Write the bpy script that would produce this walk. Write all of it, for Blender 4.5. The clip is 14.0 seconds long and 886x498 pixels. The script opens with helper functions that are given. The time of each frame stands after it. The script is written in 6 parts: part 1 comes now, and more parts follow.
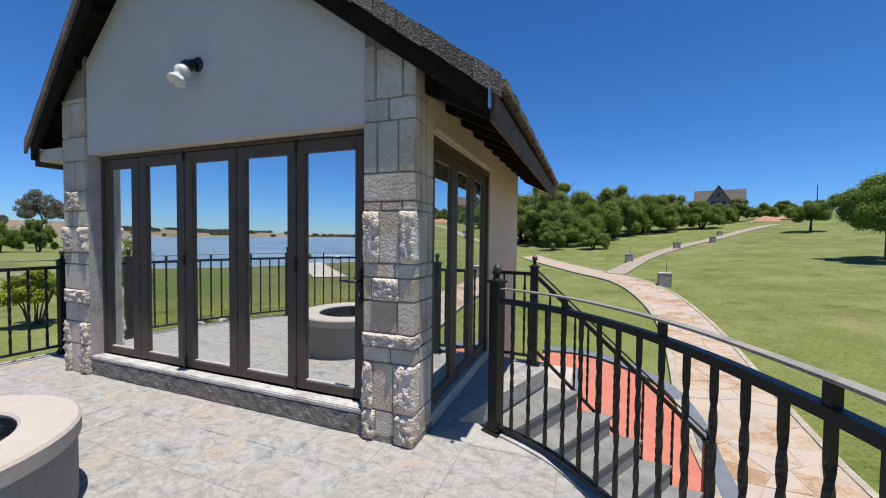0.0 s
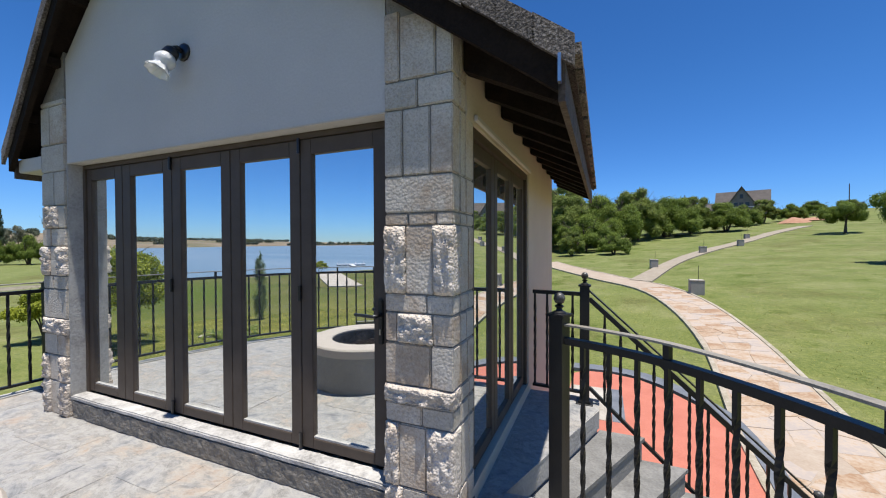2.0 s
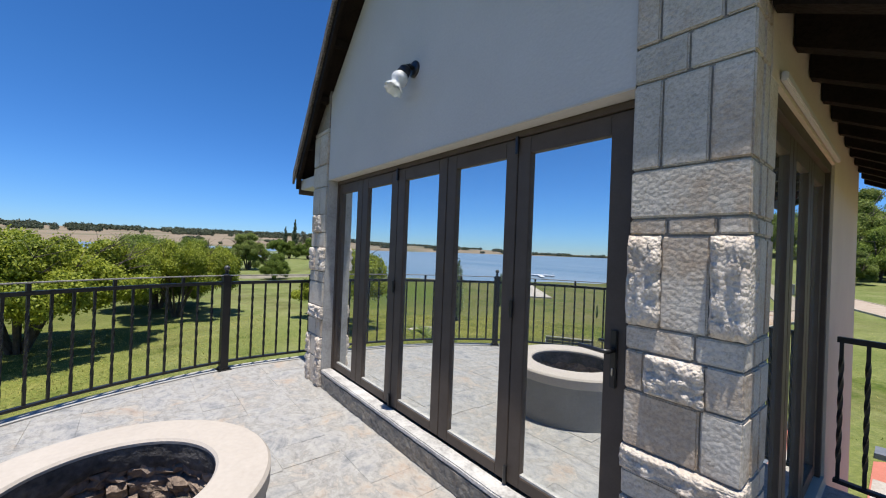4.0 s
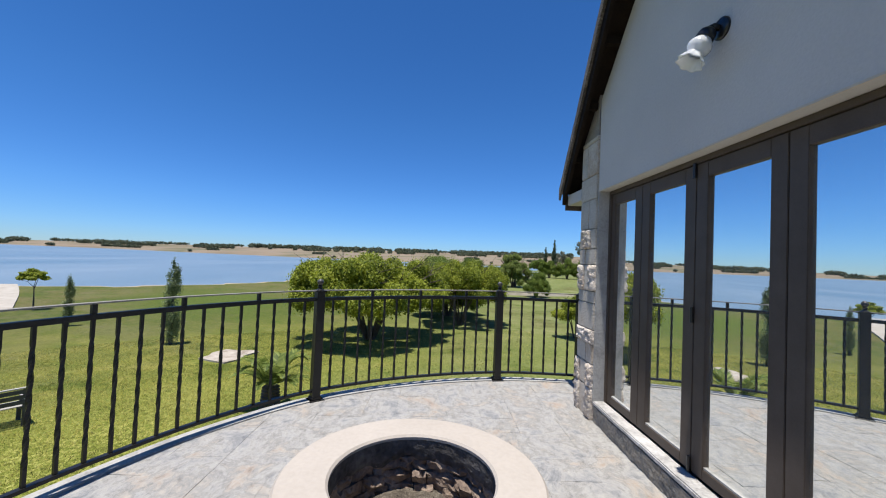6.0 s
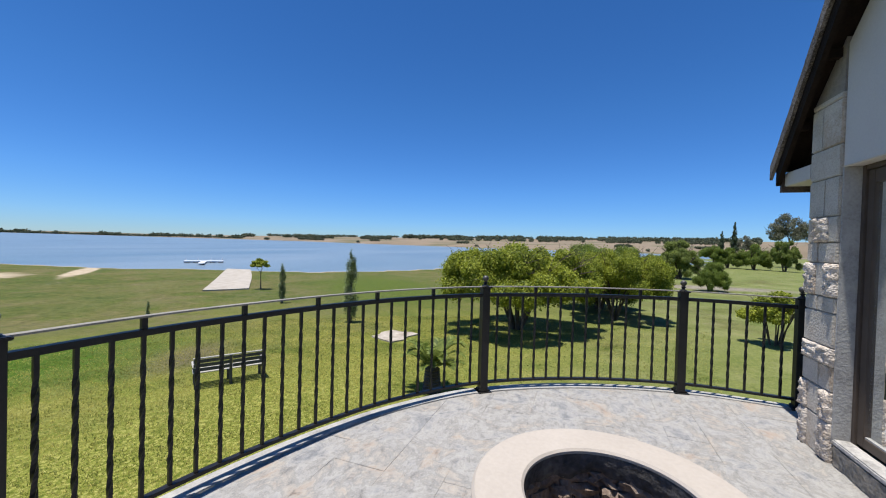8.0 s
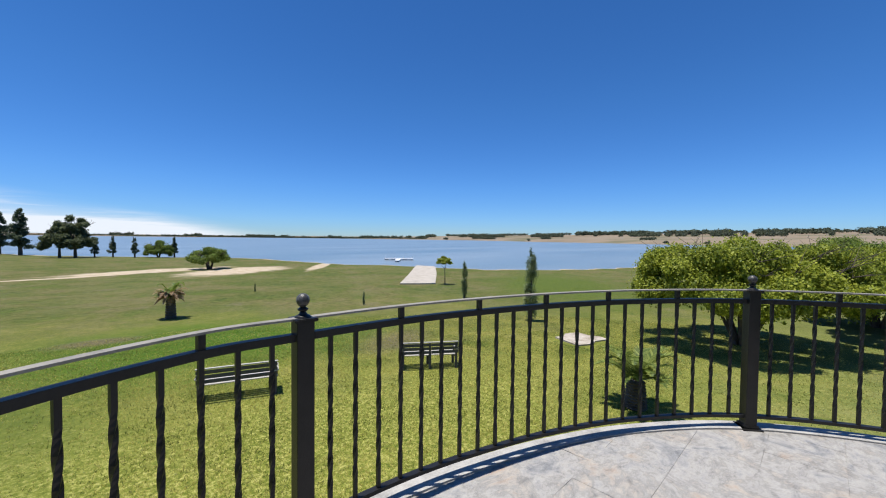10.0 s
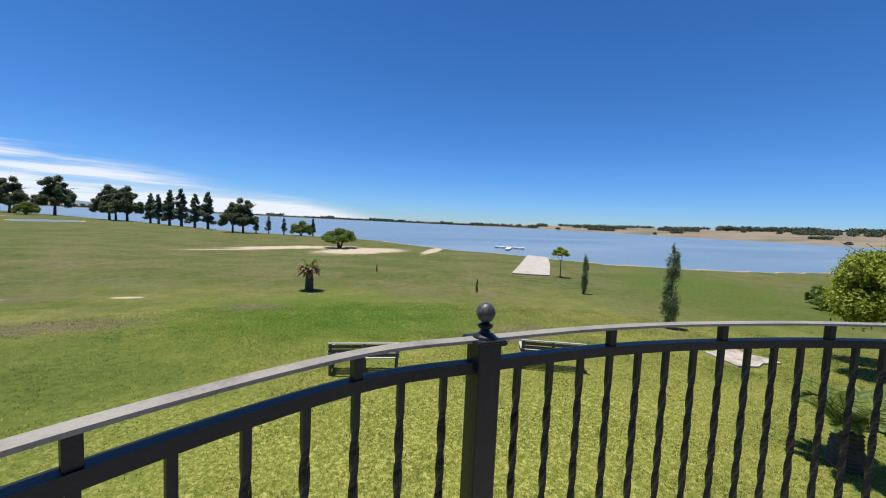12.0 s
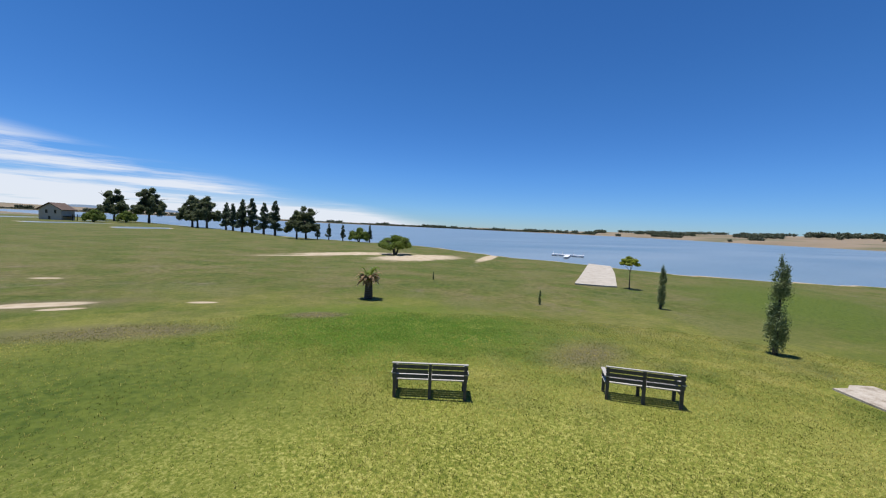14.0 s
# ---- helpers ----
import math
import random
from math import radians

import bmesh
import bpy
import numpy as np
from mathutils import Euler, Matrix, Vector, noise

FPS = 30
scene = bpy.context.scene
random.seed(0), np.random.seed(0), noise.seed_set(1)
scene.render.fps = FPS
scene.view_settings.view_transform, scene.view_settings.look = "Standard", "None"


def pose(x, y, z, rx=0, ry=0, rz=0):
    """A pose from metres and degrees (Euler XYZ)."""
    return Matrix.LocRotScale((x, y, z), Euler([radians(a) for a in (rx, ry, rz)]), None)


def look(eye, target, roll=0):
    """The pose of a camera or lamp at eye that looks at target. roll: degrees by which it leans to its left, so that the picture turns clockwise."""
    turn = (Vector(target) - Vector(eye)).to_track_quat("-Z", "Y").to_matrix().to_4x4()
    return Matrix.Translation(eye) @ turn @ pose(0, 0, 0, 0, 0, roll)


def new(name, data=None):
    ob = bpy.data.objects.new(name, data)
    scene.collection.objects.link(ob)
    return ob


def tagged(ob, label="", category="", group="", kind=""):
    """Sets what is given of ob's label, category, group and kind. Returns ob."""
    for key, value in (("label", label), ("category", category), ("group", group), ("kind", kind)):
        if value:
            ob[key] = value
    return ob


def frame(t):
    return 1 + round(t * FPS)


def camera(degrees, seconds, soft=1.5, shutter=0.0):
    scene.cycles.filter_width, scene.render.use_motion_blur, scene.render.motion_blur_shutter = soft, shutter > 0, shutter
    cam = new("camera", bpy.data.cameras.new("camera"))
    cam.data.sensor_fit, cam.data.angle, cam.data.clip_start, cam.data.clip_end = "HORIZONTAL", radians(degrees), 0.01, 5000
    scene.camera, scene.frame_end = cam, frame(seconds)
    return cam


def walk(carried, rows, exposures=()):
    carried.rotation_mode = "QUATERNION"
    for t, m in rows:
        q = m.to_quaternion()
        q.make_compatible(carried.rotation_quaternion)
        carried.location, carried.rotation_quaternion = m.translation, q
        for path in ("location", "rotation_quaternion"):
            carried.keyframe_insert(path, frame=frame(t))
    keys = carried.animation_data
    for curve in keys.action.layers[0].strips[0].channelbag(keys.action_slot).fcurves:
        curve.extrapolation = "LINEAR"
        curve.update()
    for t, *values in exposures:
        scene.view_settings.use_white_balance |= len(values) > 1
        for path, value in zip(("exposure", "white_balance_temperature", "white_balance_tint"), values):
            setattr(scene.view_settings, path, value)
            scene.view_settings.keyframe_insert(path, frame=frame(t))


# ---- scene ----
cam = camera(99.1, 14.0, soft=1.1)
PATH = [
    (0, (1.462, -2.399, 1.436), (0.755, -0.529, 1.372), 0.6),
    (0.5, (1.393, -2.278, 1.444), (0.694, -0.405, 1.379), 0.3),
    (1, (1.268, -2.112, 1.485), (0.567, -0.24, 1.423), 0.3),
    (1.5, (1.169, -1.985, 1.513), (0.448, -0.12, 1.464), 0.2),
    (2, (1.081, -1.872, 1.516), (0.304, -0.029, 1.486), -0.2),
    (2.5, (1.018, -1.794, 1.521), (0.03, -0.055, 1.541), -0.2),
    (2.7, (0.998, -1.77, 1.52), (-0.093, -0.095, 1.547), 0.1),
    (4.8, (0.536, -1.672, 1.519), (-1.26, -0.793, 1.54), 3.3),
    (5, (0.501, -1.675, 1.52), (-1.356, -0.934, 1.553), 3.5),
    (5.5, (0.45, -1.658, 1.508), (-1.519, -1.312, 1.57), 3.2),
    (6, (0.434, -1.68, 1.489), (-1.564, -1.639, 1.546), 2.4),
    (6.5, (0.416, -1.714, 1.535), (-1.576, -1.894, 1.549), 1.6),
    (7, (0.428, -1.783, 1.542), (-1.537, -2.153, 1.534), 1.2),
    (7.5, (0.45, -1.877, 1.561), (-1.477, -2.413, 1.537), 1.2),
    (7.7, (0.433, -1.888, 1.569), (-1.477, -2.481, 1.542), 1.4),
    (9.8, (0.409, -2.407, 1.525), (-1.077, -3.744, 1.468), 0.9),
    (10, (0.392, -2.45, 1.512), (-1.014, -3.871, 1.454), 0.6),
    (10.5, (0.37, -2.58, 1.509), (-0.848, -4.165, 1.437), 1.0),
    (11, (0.364, -2.772, 1.498), (-0.718, -4.452, 1.405), 1.4),
    (11.5, (0.354, -2.977, 1.491), (-0.661, -4.697, 1.373), 2.1),
    (12, (0.309, -3.208, 1.493), (-0.639, -4.963, 1.355), 2.6),
    (12.5, (0.289, -3.428, 1.505), (-0.545, -5.24, 1.364), 2.7),
    (13, (0.32, -3.659, 1.517), (-0.436, -5.505, 1.378), 2.9),
    (13.5, (0.342, -3.859, 1.499), (-0.381, -5.719, 1.376), 2.9),
    (13.8, (0.365, -3.985, 1.536), (-0.337, -5.853, 1.417), 2.7),
    (14, (0.362, -4.075, 1.555), (-0.336, -5.947, 1.438), 2.5),
]
walk(cam, [(t, look(eye, target, roll)) for t, eye, target, roll in PATH], exposures=[(0.0, 0.33), (1.0, 0.34), (2.5, 0.46), (5.0, 0.42), (7.0, 0.36), (10.0, 0.31), (11.5, 0.30), (12.5, 0.24), (13.2, 0.19), (14.0, 0.15)])

# ---- world and sun ----
TO_SUN = Vector((0.30, -0.25, 2.30)).normalized()
sun_el = math.asin(TO_SUN.z)
world = bpy.data.worlds.new("world")
scene.world = world
world.use_nodes = True
wn, wl = world.node_tree.nodes, world.node_tree.links
wn.clear()
sky = wn.new("ShaderNodeTexSky")
sky.sky_type, sky.sun_disc = "NISHITA", False
sky.sun_elevation, sky.sun_rotation = sun_el, math.atan2(TO_SUN.x, TO_SUN.y)
sky.altitude, sky.air_density, sky.dust_density, sky.ozone_density = 1500, 1.0, 0.0, 1.6
bg = wn.new("ShaderNodeBackground")
bg.inputs["Strength"].default_value = 0.085
wout = wn.new("ShaderNodeOutputWorld")
# thin high cloud, low over the south of the lake
tc = wn.new("ShaderNodeTexCoord")
sep = wn.new("ShaderNodeSeparateXYZ")
wl.new(tc.outputs["Generated"], sep.inputs[0])
mp = wn.new("ShaderNodeMapping")
mp.inputs["Scale"].default_value = (1.3, 1.3, 21.0)
mp.inputs["Rotation"].default_value = (radians(-2), radians(7), radians(20))
wl.new(tc.outputs["Generated"], mp.inputs["Vector"])
cn = wn.new("ShaderNodeTexNoise")
cn.inputs["Scale"].default_value, cn.inputs["Detail"].default_value, cn.inputs["Roughness"].default_value = 1.6, 8, 0.62
wl.new(mp.outputs[0], cn.inputs["Vector"])


def wmath(op, a, b=None, c=None):
    n = wn.new("ShaderNodeMath")
    n.operation, n.use_clamp = op, False
    for k, v in enumerate((a, b, c)):
        if v is None:
            continue
        if isinstance(v, (int, float)):
            n.inputs[k].default_value = v
        else:
            wl.new(v, n.inputs[k])
    return n.outputs[0]


def wrange(v, a, b):
    n = wn.new("ShaderNodeMapRange")
    n.interpolation_type = "SMOOTHSTEP"
    n.inputs["From Min"].default_value, n.inputs["From Max"].default_value = a, b
    wl.new(v, n.inputs["Value"])
    return n.outputs[0]


south = wrange(wmath("MULTIPLY", sep.outputs[1], -1.0), 0.15, 0.5)
q = wmath("DIVIDE", sep.outputs[0], wmath("MAXIMUM", wmath("MULTIPLY", sep.outputs[1], -1.0), 0.1))
zmax = wmath("MULTIPLY", wmath("ADD", q, 0.36), 0.150)
over = wmath("SUBTRACT", sep.outputs[2], zmax)
below = wrange(over, 0.022, -0.025)
wisp = wrange(cn.outputs["Fac"], 0.40, 0.61)
veil = wrange(sep.outputs[2], 0.10, 0.0)
body = wmath("ADD", wmath("MULTIPLY", wisp, 0.88), wmath("MULTIPLY", veil, 0.50))
fac = wmath("MULTIPLY", wmath("MULTIPLY", wmath("MULTIPLY", below, body), south), wrange(q, -0.46, -0.10))
fac = wmath("MINIMUM", fac, 0.9)
cmix = wn.new("ShaderNodeMixRGB")
cmix.inputs["Color2"].default_value = (8.6, 9.0, 9.8, 1)
wl.new(fac, cmix.inputs["Fac"])
hsv = wn.new("ShaderNodeHueSaturation")
hsv.inputs["Saturation"].default_value = 1.22
wl.new(sky.outputs[0], hsv.inputs["Color"])
air = wn.new("ShaderNodeValToRGB")
for k, (p, c) in enumerate(((0.0, (0.47, 0.70, 1.13)), (0.05, (0.48, 0.76, 1.22)), (0.13, (0.53, 0.85, 1.29)), (0.32, (0.58, 0.92, 1.27)), (0.7, (0.60, 0.91, 1.22)))):
    if k > 1:
        air.color_ramp.elements.new(p)
    air.color_ramp.elements[k].position, air.color_ramp.elements[k].color = p, (*c, 1)
wl.new(sep.outputs[2], air.inputs["Fac"])
amix = wn.new("ShaderNodeMixRGB")
amix.blend_type = "MULTIPLY"
amix.inputs["Fac"].default_value = 1.0
wl.new(hsv.outputs[0], amix.inputs["Color1"])
wl.new(air.outputs["Color"], amix.inputs["Color2"])
wl.new(amix.outputs[0], cmix.inputs["Color1"])
wl.new(cmix.outputs[0], bg.inputs["Color"])
wl.new(bg.outputs[0], wout.inputs["Surface"])

sun = new("sun", bpy.data.lights.new("sun", "SUN"))
sun.data.energy, sun.data.angle, sun.data.color = 5.0, radians(0.53), (1.0, 0.955, 0.89)
sun.matrix_world = Matrix.Translation((0, 0, 60)) @ TO_SUN.to_track_quat("Z", "Y").to_matrix().to_4x4()


# ---- materials ----
def material(name, colors, rough=0.7, scale=3.0, fine=40.0, bump=0.3, metal=0.0, bump_scale=None, coords="position",
             stops=(0.35, 0.65), random_amount=0.0, spec=0.5, fine_amount=0.35, dist=0.02):
    """Colours from one broad and one fine noise, with a fine relief."""
    m = bpy.data.materials.new(name)
    m.use_nodes = True
    n, l = m.node_tree.nodes, m.node_tree.links
    b = n["Principled BSDF"]
    b.inputs["Roughness"].default_value, b.inputs["Metallic"].default_value = rough, metal
    b.inputs["Specular IOR Level"].default_value = spec
    if coords == "position":
        vec = n.new("ShaderNodeNewGeometry").outputs["Position"]
    else:
        vec = n.new("ShaderNodeTexCoord").outputs["Object"]
    a = n.new("ShaderNodeTexNoise")
    a.inputs["Roughness"].default_value = 0.62
    a.inputs["Scale"].default_value, a.inputs["Detail"].default_value = scale, 7
    f = n.new("ShaderNodeTexNoise")
    f.inputs["Scale"].default_value, f.inputs["Detail"].default_value = fine, 4
    l.new(vec, a.inputs["Vector"])
    l.new(vec, f.inputs["Vector"])
    mix = n.new("ShaderNodeMath")
    mix.operation = "MULTIPLY_ADD"
    mix.inputs[1].default_value = fine_amount
    l.new(f.outputs["Fac"], mix.inputs[0])
    sc = n.new("ShaderNodeMath")
    sc.operation = "MULTIPLY"
    sc.inputs[1].default_value = 1 - fine_amount
    l.new(a.outputs["Fac"], sc.inputs[0])
    l.new(sc.outputs[0], mix.inputs[2])
    val = mix.outputs[0]
    if random_amount:
        oi = n.new("ShaderNodeObjectInfo")
        ra = n.new("ShaderNodeMath")
        ra.operation = "MULTIPLY_ADD"
        ra.inputs[1].default_value = random_amount
        l.new(oi.outputs["Random"], ra.inputs[0])
        sh = n.new("ShaderNodeMath")
        sh.operation = "SUBTRACT"
        sh.inputs[1].default_value = random_amount / 2
        l.new(val, sh.inputs[0])
        l.new(sh.outputs[0], ra.inputs[2])
        val = ra.outputs[0]
    r = n.new("ShaderNodeValToRGB")
    el = r.color_ramp.elements
    while len(el) < len(colors):
        el.new(0.5)
    for k, c in enumerate(colors):
        el[k].position = stops[0] + (stops[1] - stops[0]) * k / max(1, len(colors) - 1)
        el[k].color = (*c, 1)
    l.new(val, r.inputs["Fac"])
    l.new(r.outputs["Color"], b.inputs["Base Color"])
    if bump:
        bn = n.new("ShaderNodeTexNoise")
        bn.inputs["Scale"].default_value, bn.inputs["Detail"].default_value = bump_scale or fine, 6
        l.new(vec, bn.inputs["Vector"])
        bu = n.new("ShaderNodeBump")
        bu.inputs["Strength"].default_value, bu.inputs["Distance"].default_value = bump, dist
        l.new(bn.outputs["Fac"], bu.inputs["Height"])
        l.new(bu.outputs["Normal"], b.inputs["Normal"])
    return m


def leaf_material(name, dark, light, rough=0.55):
    m = bpy.data.materials.new(name)
    m.use_nodes = True
    n, l = m.node_tree.nodes, m.node_tree.links
    b = n["Principled BSDF"]
    b.inputs["Roughness"].default_value = rough
    b.inputs["Specular IOR Level"].default_value = 0.3
    g = n.new("ShaderNodeNewGeometry")
    no = n.new("ShaderNodeTexNoise")
    no.inputs["Scale"].default_value = 0.9
    l.new(g.outputs["Position"], no.inputs["Vector"])
    ad = n.new("ShaderNodeMath")
    ad.operation = "MULTIPLY_ADD"
    ad.inputs[1].default_value = 0.6
    l.new(g.outputs["Random Per Island"], ad.inputs[0])
    su = n.new("ShaderNodeMath")
    su.operation = "SUBTRACT"
    su.inputs[1].default_value = 0.3
    l.new(no.outputs["Fac"], su.inputs[0])
    l.new(su.outputs[0], ad.inputs[2])
    r = n.new("ShaderNodeValToRGB")
    r.color_ramp.elements[0].color, r.color_ramp.elements[1].color = (*dark, 1), (*light, 1)
    r.color_ramp.elements[0].position, r.color_ramp.elements[1].position = 0.2, 0.8
    l.new(ad.outputs[0], r.inputs["Fac"])
    l.new(r.outputs["Color"], b.inputs["Base Color"])
    tr = n.new("ShaderNodeBsdfTranslucent")
    l.new(r.outputs["Color"], tr.inputs["Color"])
    mx = n.new("ShaderNodeMixShader")
    mx.inputs["Fac"].default_value = 0.42
    l.new(b.outputs[0], mx.inputs[1])
    l.new(tr.outputs[0], mx.inputs[2])
    l.new(mx.outputs[0], n["Material Output"].inputs["Surface"])
    return m


M_PLASTER = material("grey_plaster", [(0.475, 0.452, 0.422), (0.545, 0.52, 0.486)], 0.85, 1.2, 60, 0.12)
M_SAND_PLASTER = material("sand_plaster", [(0.50, 0.42, 0.32), (0.58, 0.50, 0.39)], 0.85, 1.2, 60, 0.15)
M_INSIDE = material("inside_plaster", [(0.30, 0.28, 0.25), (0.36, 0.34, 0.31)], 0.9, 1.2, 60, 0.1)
M_ALU = material("bronze_aluminium", [(0.074, 0.056, 0.043), (0.096, 0.076, 0.060)], 0.5, 6, 200, 0.03, spec=0.18)
M_IRON = material("black_painted_steel", [(0.008, 0.008, 0.0075), (0.017, 0.016, 0.015)], 0.42, 8, 120, 0.08, spec=0.36)
M_BALL = material("worn_black_ball", [(0.016, 0.016, 0.015), (0.05, 0.048, 0.045), (0.17, 0.16, 0.145)], 0.4, 22, 110, 0.15, coords="object", stops=(0.36, 0.66))
M_HANDRAIL = material("worn_flat_bar", [(0.12, 0.11, 0.09), (0.24, 0.215, 0.17), (0.31, 0.28, 0.225)], 0.5, 7, 90, 0.1, stops=(0.3, 0.6))
def stone_material(name, tones, stain, bump_scale, depth, pits):
    """Sandstone: tones that drift from block to block, brown weather stains, and a tooled or broken relief."""
    m = bpy.data.materials.new(name)
    m.use_nodes = True
    n, l = m.node_tree.nodes, m.node_tree.links
    b = n["Principled BSDF"]
    b.inputs["Roughness"].default_value, b.inputs["Specular IOR Level"].default_value = 0.88, 0.3
    pos = n.new("ShaderNodeNewGeometry").outputs["Position"]
    oi = n.new("ShaderNodeObjectInfo")

    def tex(scale, rough=0.6, detail=7):
        t = n.new("ShaderNodeTexNoise")
        t.inputs["Scale"].default_value, t.inputs["Detail"].default_value, t.inputs["Roughness"].default_value = scale, detail, rough
        l.new(pos, t.inputs["Vector"])
        return t.outputs["Fac"]

    def ramp(v, stops):
        r = n.new("ShaderNodeValToRGB")
        el = r.color_ramp.elements
        while len(el) < len(stops):
            el.new(0.5)
        for k, (p, c) in enumerate(stops):
            el[k].position, el[k].color = p, (*c, 1)
        l.new(v, r.inputs["Fac"])
        return r.outputs["Color"]

    def mad(a, k, c):
        x = n.new("ShaderNodeMath")
        x.operation = "MULTIPLY_ADD"
        x.inputs[1].default_value = k
        l.new(a, x.inputs[0])
        if isinstance(c, float):
            x.inputs[2].default_value = c
        else:
            l.new(c, x.inputs[2])
        return x.outputs[0]

    tone = ramp(mad(oi.outputs["Random"], 0.30, mad(tex(5.0), 0.75, -0.03)), [(0.25 + 0.17 * k, c) for k, c in enumerate(tones)])
    rust = n.new("ShaderNodeMapRange")
    rust.interpolation_type = "SMOOTHSTEP"
    rust.inputs["From Min"].default_value, rust.inputs["From Max"].default_value, rust.inputs["To Max"].default_value = 0.58, 0.84, 0.7
    l.new(mad(oi.outputs["Random"], 0.28, mad(tex(3.2, 0.7), 0.95, 0.0)), rust.inputs["Value"])
    mx = n.new("ShaderNodeMixRGB")
    l.new(rust.outputs[0], mx.inputs["Fac"])
    l.new(tone, mx.inputs["Color1"])
    mx.inputs["Color2"].default_value = (*stain, 1)
    grain = ramp(tex(95, 0.7, 4), [(0.36, (0.80, 0.78, 0.75)), (0.5, (0.98, 0.98, 0.97)), (0.64, (1.08, 1.08, 1.07))])
    mg = n.new("ShaderNodeMixRGB")
    mg.blend_type, mg.inputs["Fac"].default_value = "MULTIPLY", 1.0
    l.new(mx.outputs["Color"], mg.inputs["Color1"])
    l.new(grain, mg.inputs["Color2"])
    l.new(mg.outputs["Color"], b.inputs["Base Color"])
    vo = n.new("ShaderNodeTexVoronoi")
    vo.inputs["Scale"].default_value = bump_scale
    l.new(pos, vo.inputs["Vector"])
    hgt = mad(vo.outputs["Distance"], pits, tex(bump_scale * 0.8, 0.65))
    bu = n.new("ShaderNodeBump")
    bu.inputs["Strength"].default_value, bu.inputs["Distance"].default_value = 1.0, depth
    l.new(hgt, bu.inputs["Height"])
    l.new(bu.outputs["Normal"], b.inputs["Normal"])
    return m


M_STONE = stone_material("tooled_sandstone", [(0.41, 0.372, 0.315), (0.50, 0.455, 0.39), (0.56, 0.51, 0.44), (0.62, 0.565, 0.485)], (0.36, 0.25, 0.155), 55, 0.006, -0.6)
M_ROCK = stone_material("rock_faced_sandstone", [(0.54, 0.465, 0.39), (0.63, 0.555, 0.475), (0.70, 0.63, 0.55), (0.76, 0.69, 0.61)], (0.50, 0.38, 0.275), 62, 0.012, -0.9)
M_MORTAR = material("mortar", [(0.20, 0.18, 0.15), (0.29, 0.26, 0.22)], 0.95, 20, 90, 0.4)


def slate_material():
    """Cleft multicolour slate: broad drifts of grey-blue, beige and rust that run across the joints, with fine dark cleft lines."""
    m = bpy.data.materials.new("slate_tile")
    m.use_nodes = True
    n, l = m.node_tree.nodes, m.node_tree.links
    b = n["Principled BSDF"]
    b.inputs["Roughness"].default_value = 0.62
    pos = n.new("ShaderNodeNewGeometry").outputs["Position"]
    oi = n.new("ShaderNodeObjectInfo")

    def tex(scale, rough, dist, stretch=(1, 1, 1)):
        ma = n.new("ShaderNodeMapping")
        ma.inputs["Scale"].default_value = stretch
        ma.inputs["Rotation"].default_value = (0, 0, radians(28))
        l.new(pos, ma.inputs["Vector"])
        t = n.new("ShaderNodeTexNoise")
        t.inputs["Scale"].default_value, t.inputs["Detail"].default_value = scale, 8
        t.inputs["Roughness"].default_value, t.inputs["Distortion"].default_value = rough, dist
        l.new(ma.outputs[0], t.inputs["Vector"])
        return t.outputs["Fac"]

    def ramp(v, stops):
        r = n.new("ShaderNodeValToRGB")
        el = r.color_ramp.elements
        while len(el) < len(stops):
            el.new(0.5)
        for k, (p, c) in enumerate(stops):
            el[k].position, el[k].color = p, (*c, 1)
        l.new(v, r.inputs["Fac"])
        return r.outputs["Color"]

    ad = n.new("ShaderNodeMath")
    ad.operation = "MULTIPLY_ADD"
    ad.inputs[1].default_value = 0.05
    l.new(oi.outputs["Random"], ad.inputs[0])
    l.new(tex(2.9, 0.74, 0.5), ad.inputs[2])
    tone = ramp(ad.outputs[0], [(0.37, (0.205, 0.209, 0.213)), (0.44, (0.303, 0.299, 0.292)), (0.50, (0.380, 0.364, 0.338)), (0.55, (0.275, 0.267, 0.25)), (0.60, (0.385, 0.352, 0.310)), (0.70, (0.36, 0.285, 0.225))])
    cleft = tex(9.0, 0.76, 0.5, (1.0, 1.8, 1.0))
    dark = ramp(cleft, [(0.32, (0.55, 0.55, 0.56)), (0.45, (0.90, 0.90, 0.90)), (0.60, (1.04, 1.04, 1.03)), (0.75, (1.18, 1.16, 1.13))])
    mx = n.new("ShaderNodeMixRGB")
    mx.blend_type, mx.inputs["Fac"].default_value = "MULTIPLY", 1.0
    l.new(tone, mx.inputs["Color1"])
    l.new(dark, mx.inputs["Color2"])
    l.new(mx.outputs["Color"], b.inputs["Base Color"])
    bu = n.new("ShaderNodeBump")
    bu.inputs["Strength"].default_value, bu.inputs["Distance"].default_value = 0.9, 0.012
    l.new(cleft, bu.inputs["Height"])
    l.new(bu.outputs["Normal"], b.inputs["Normal"])
    return m


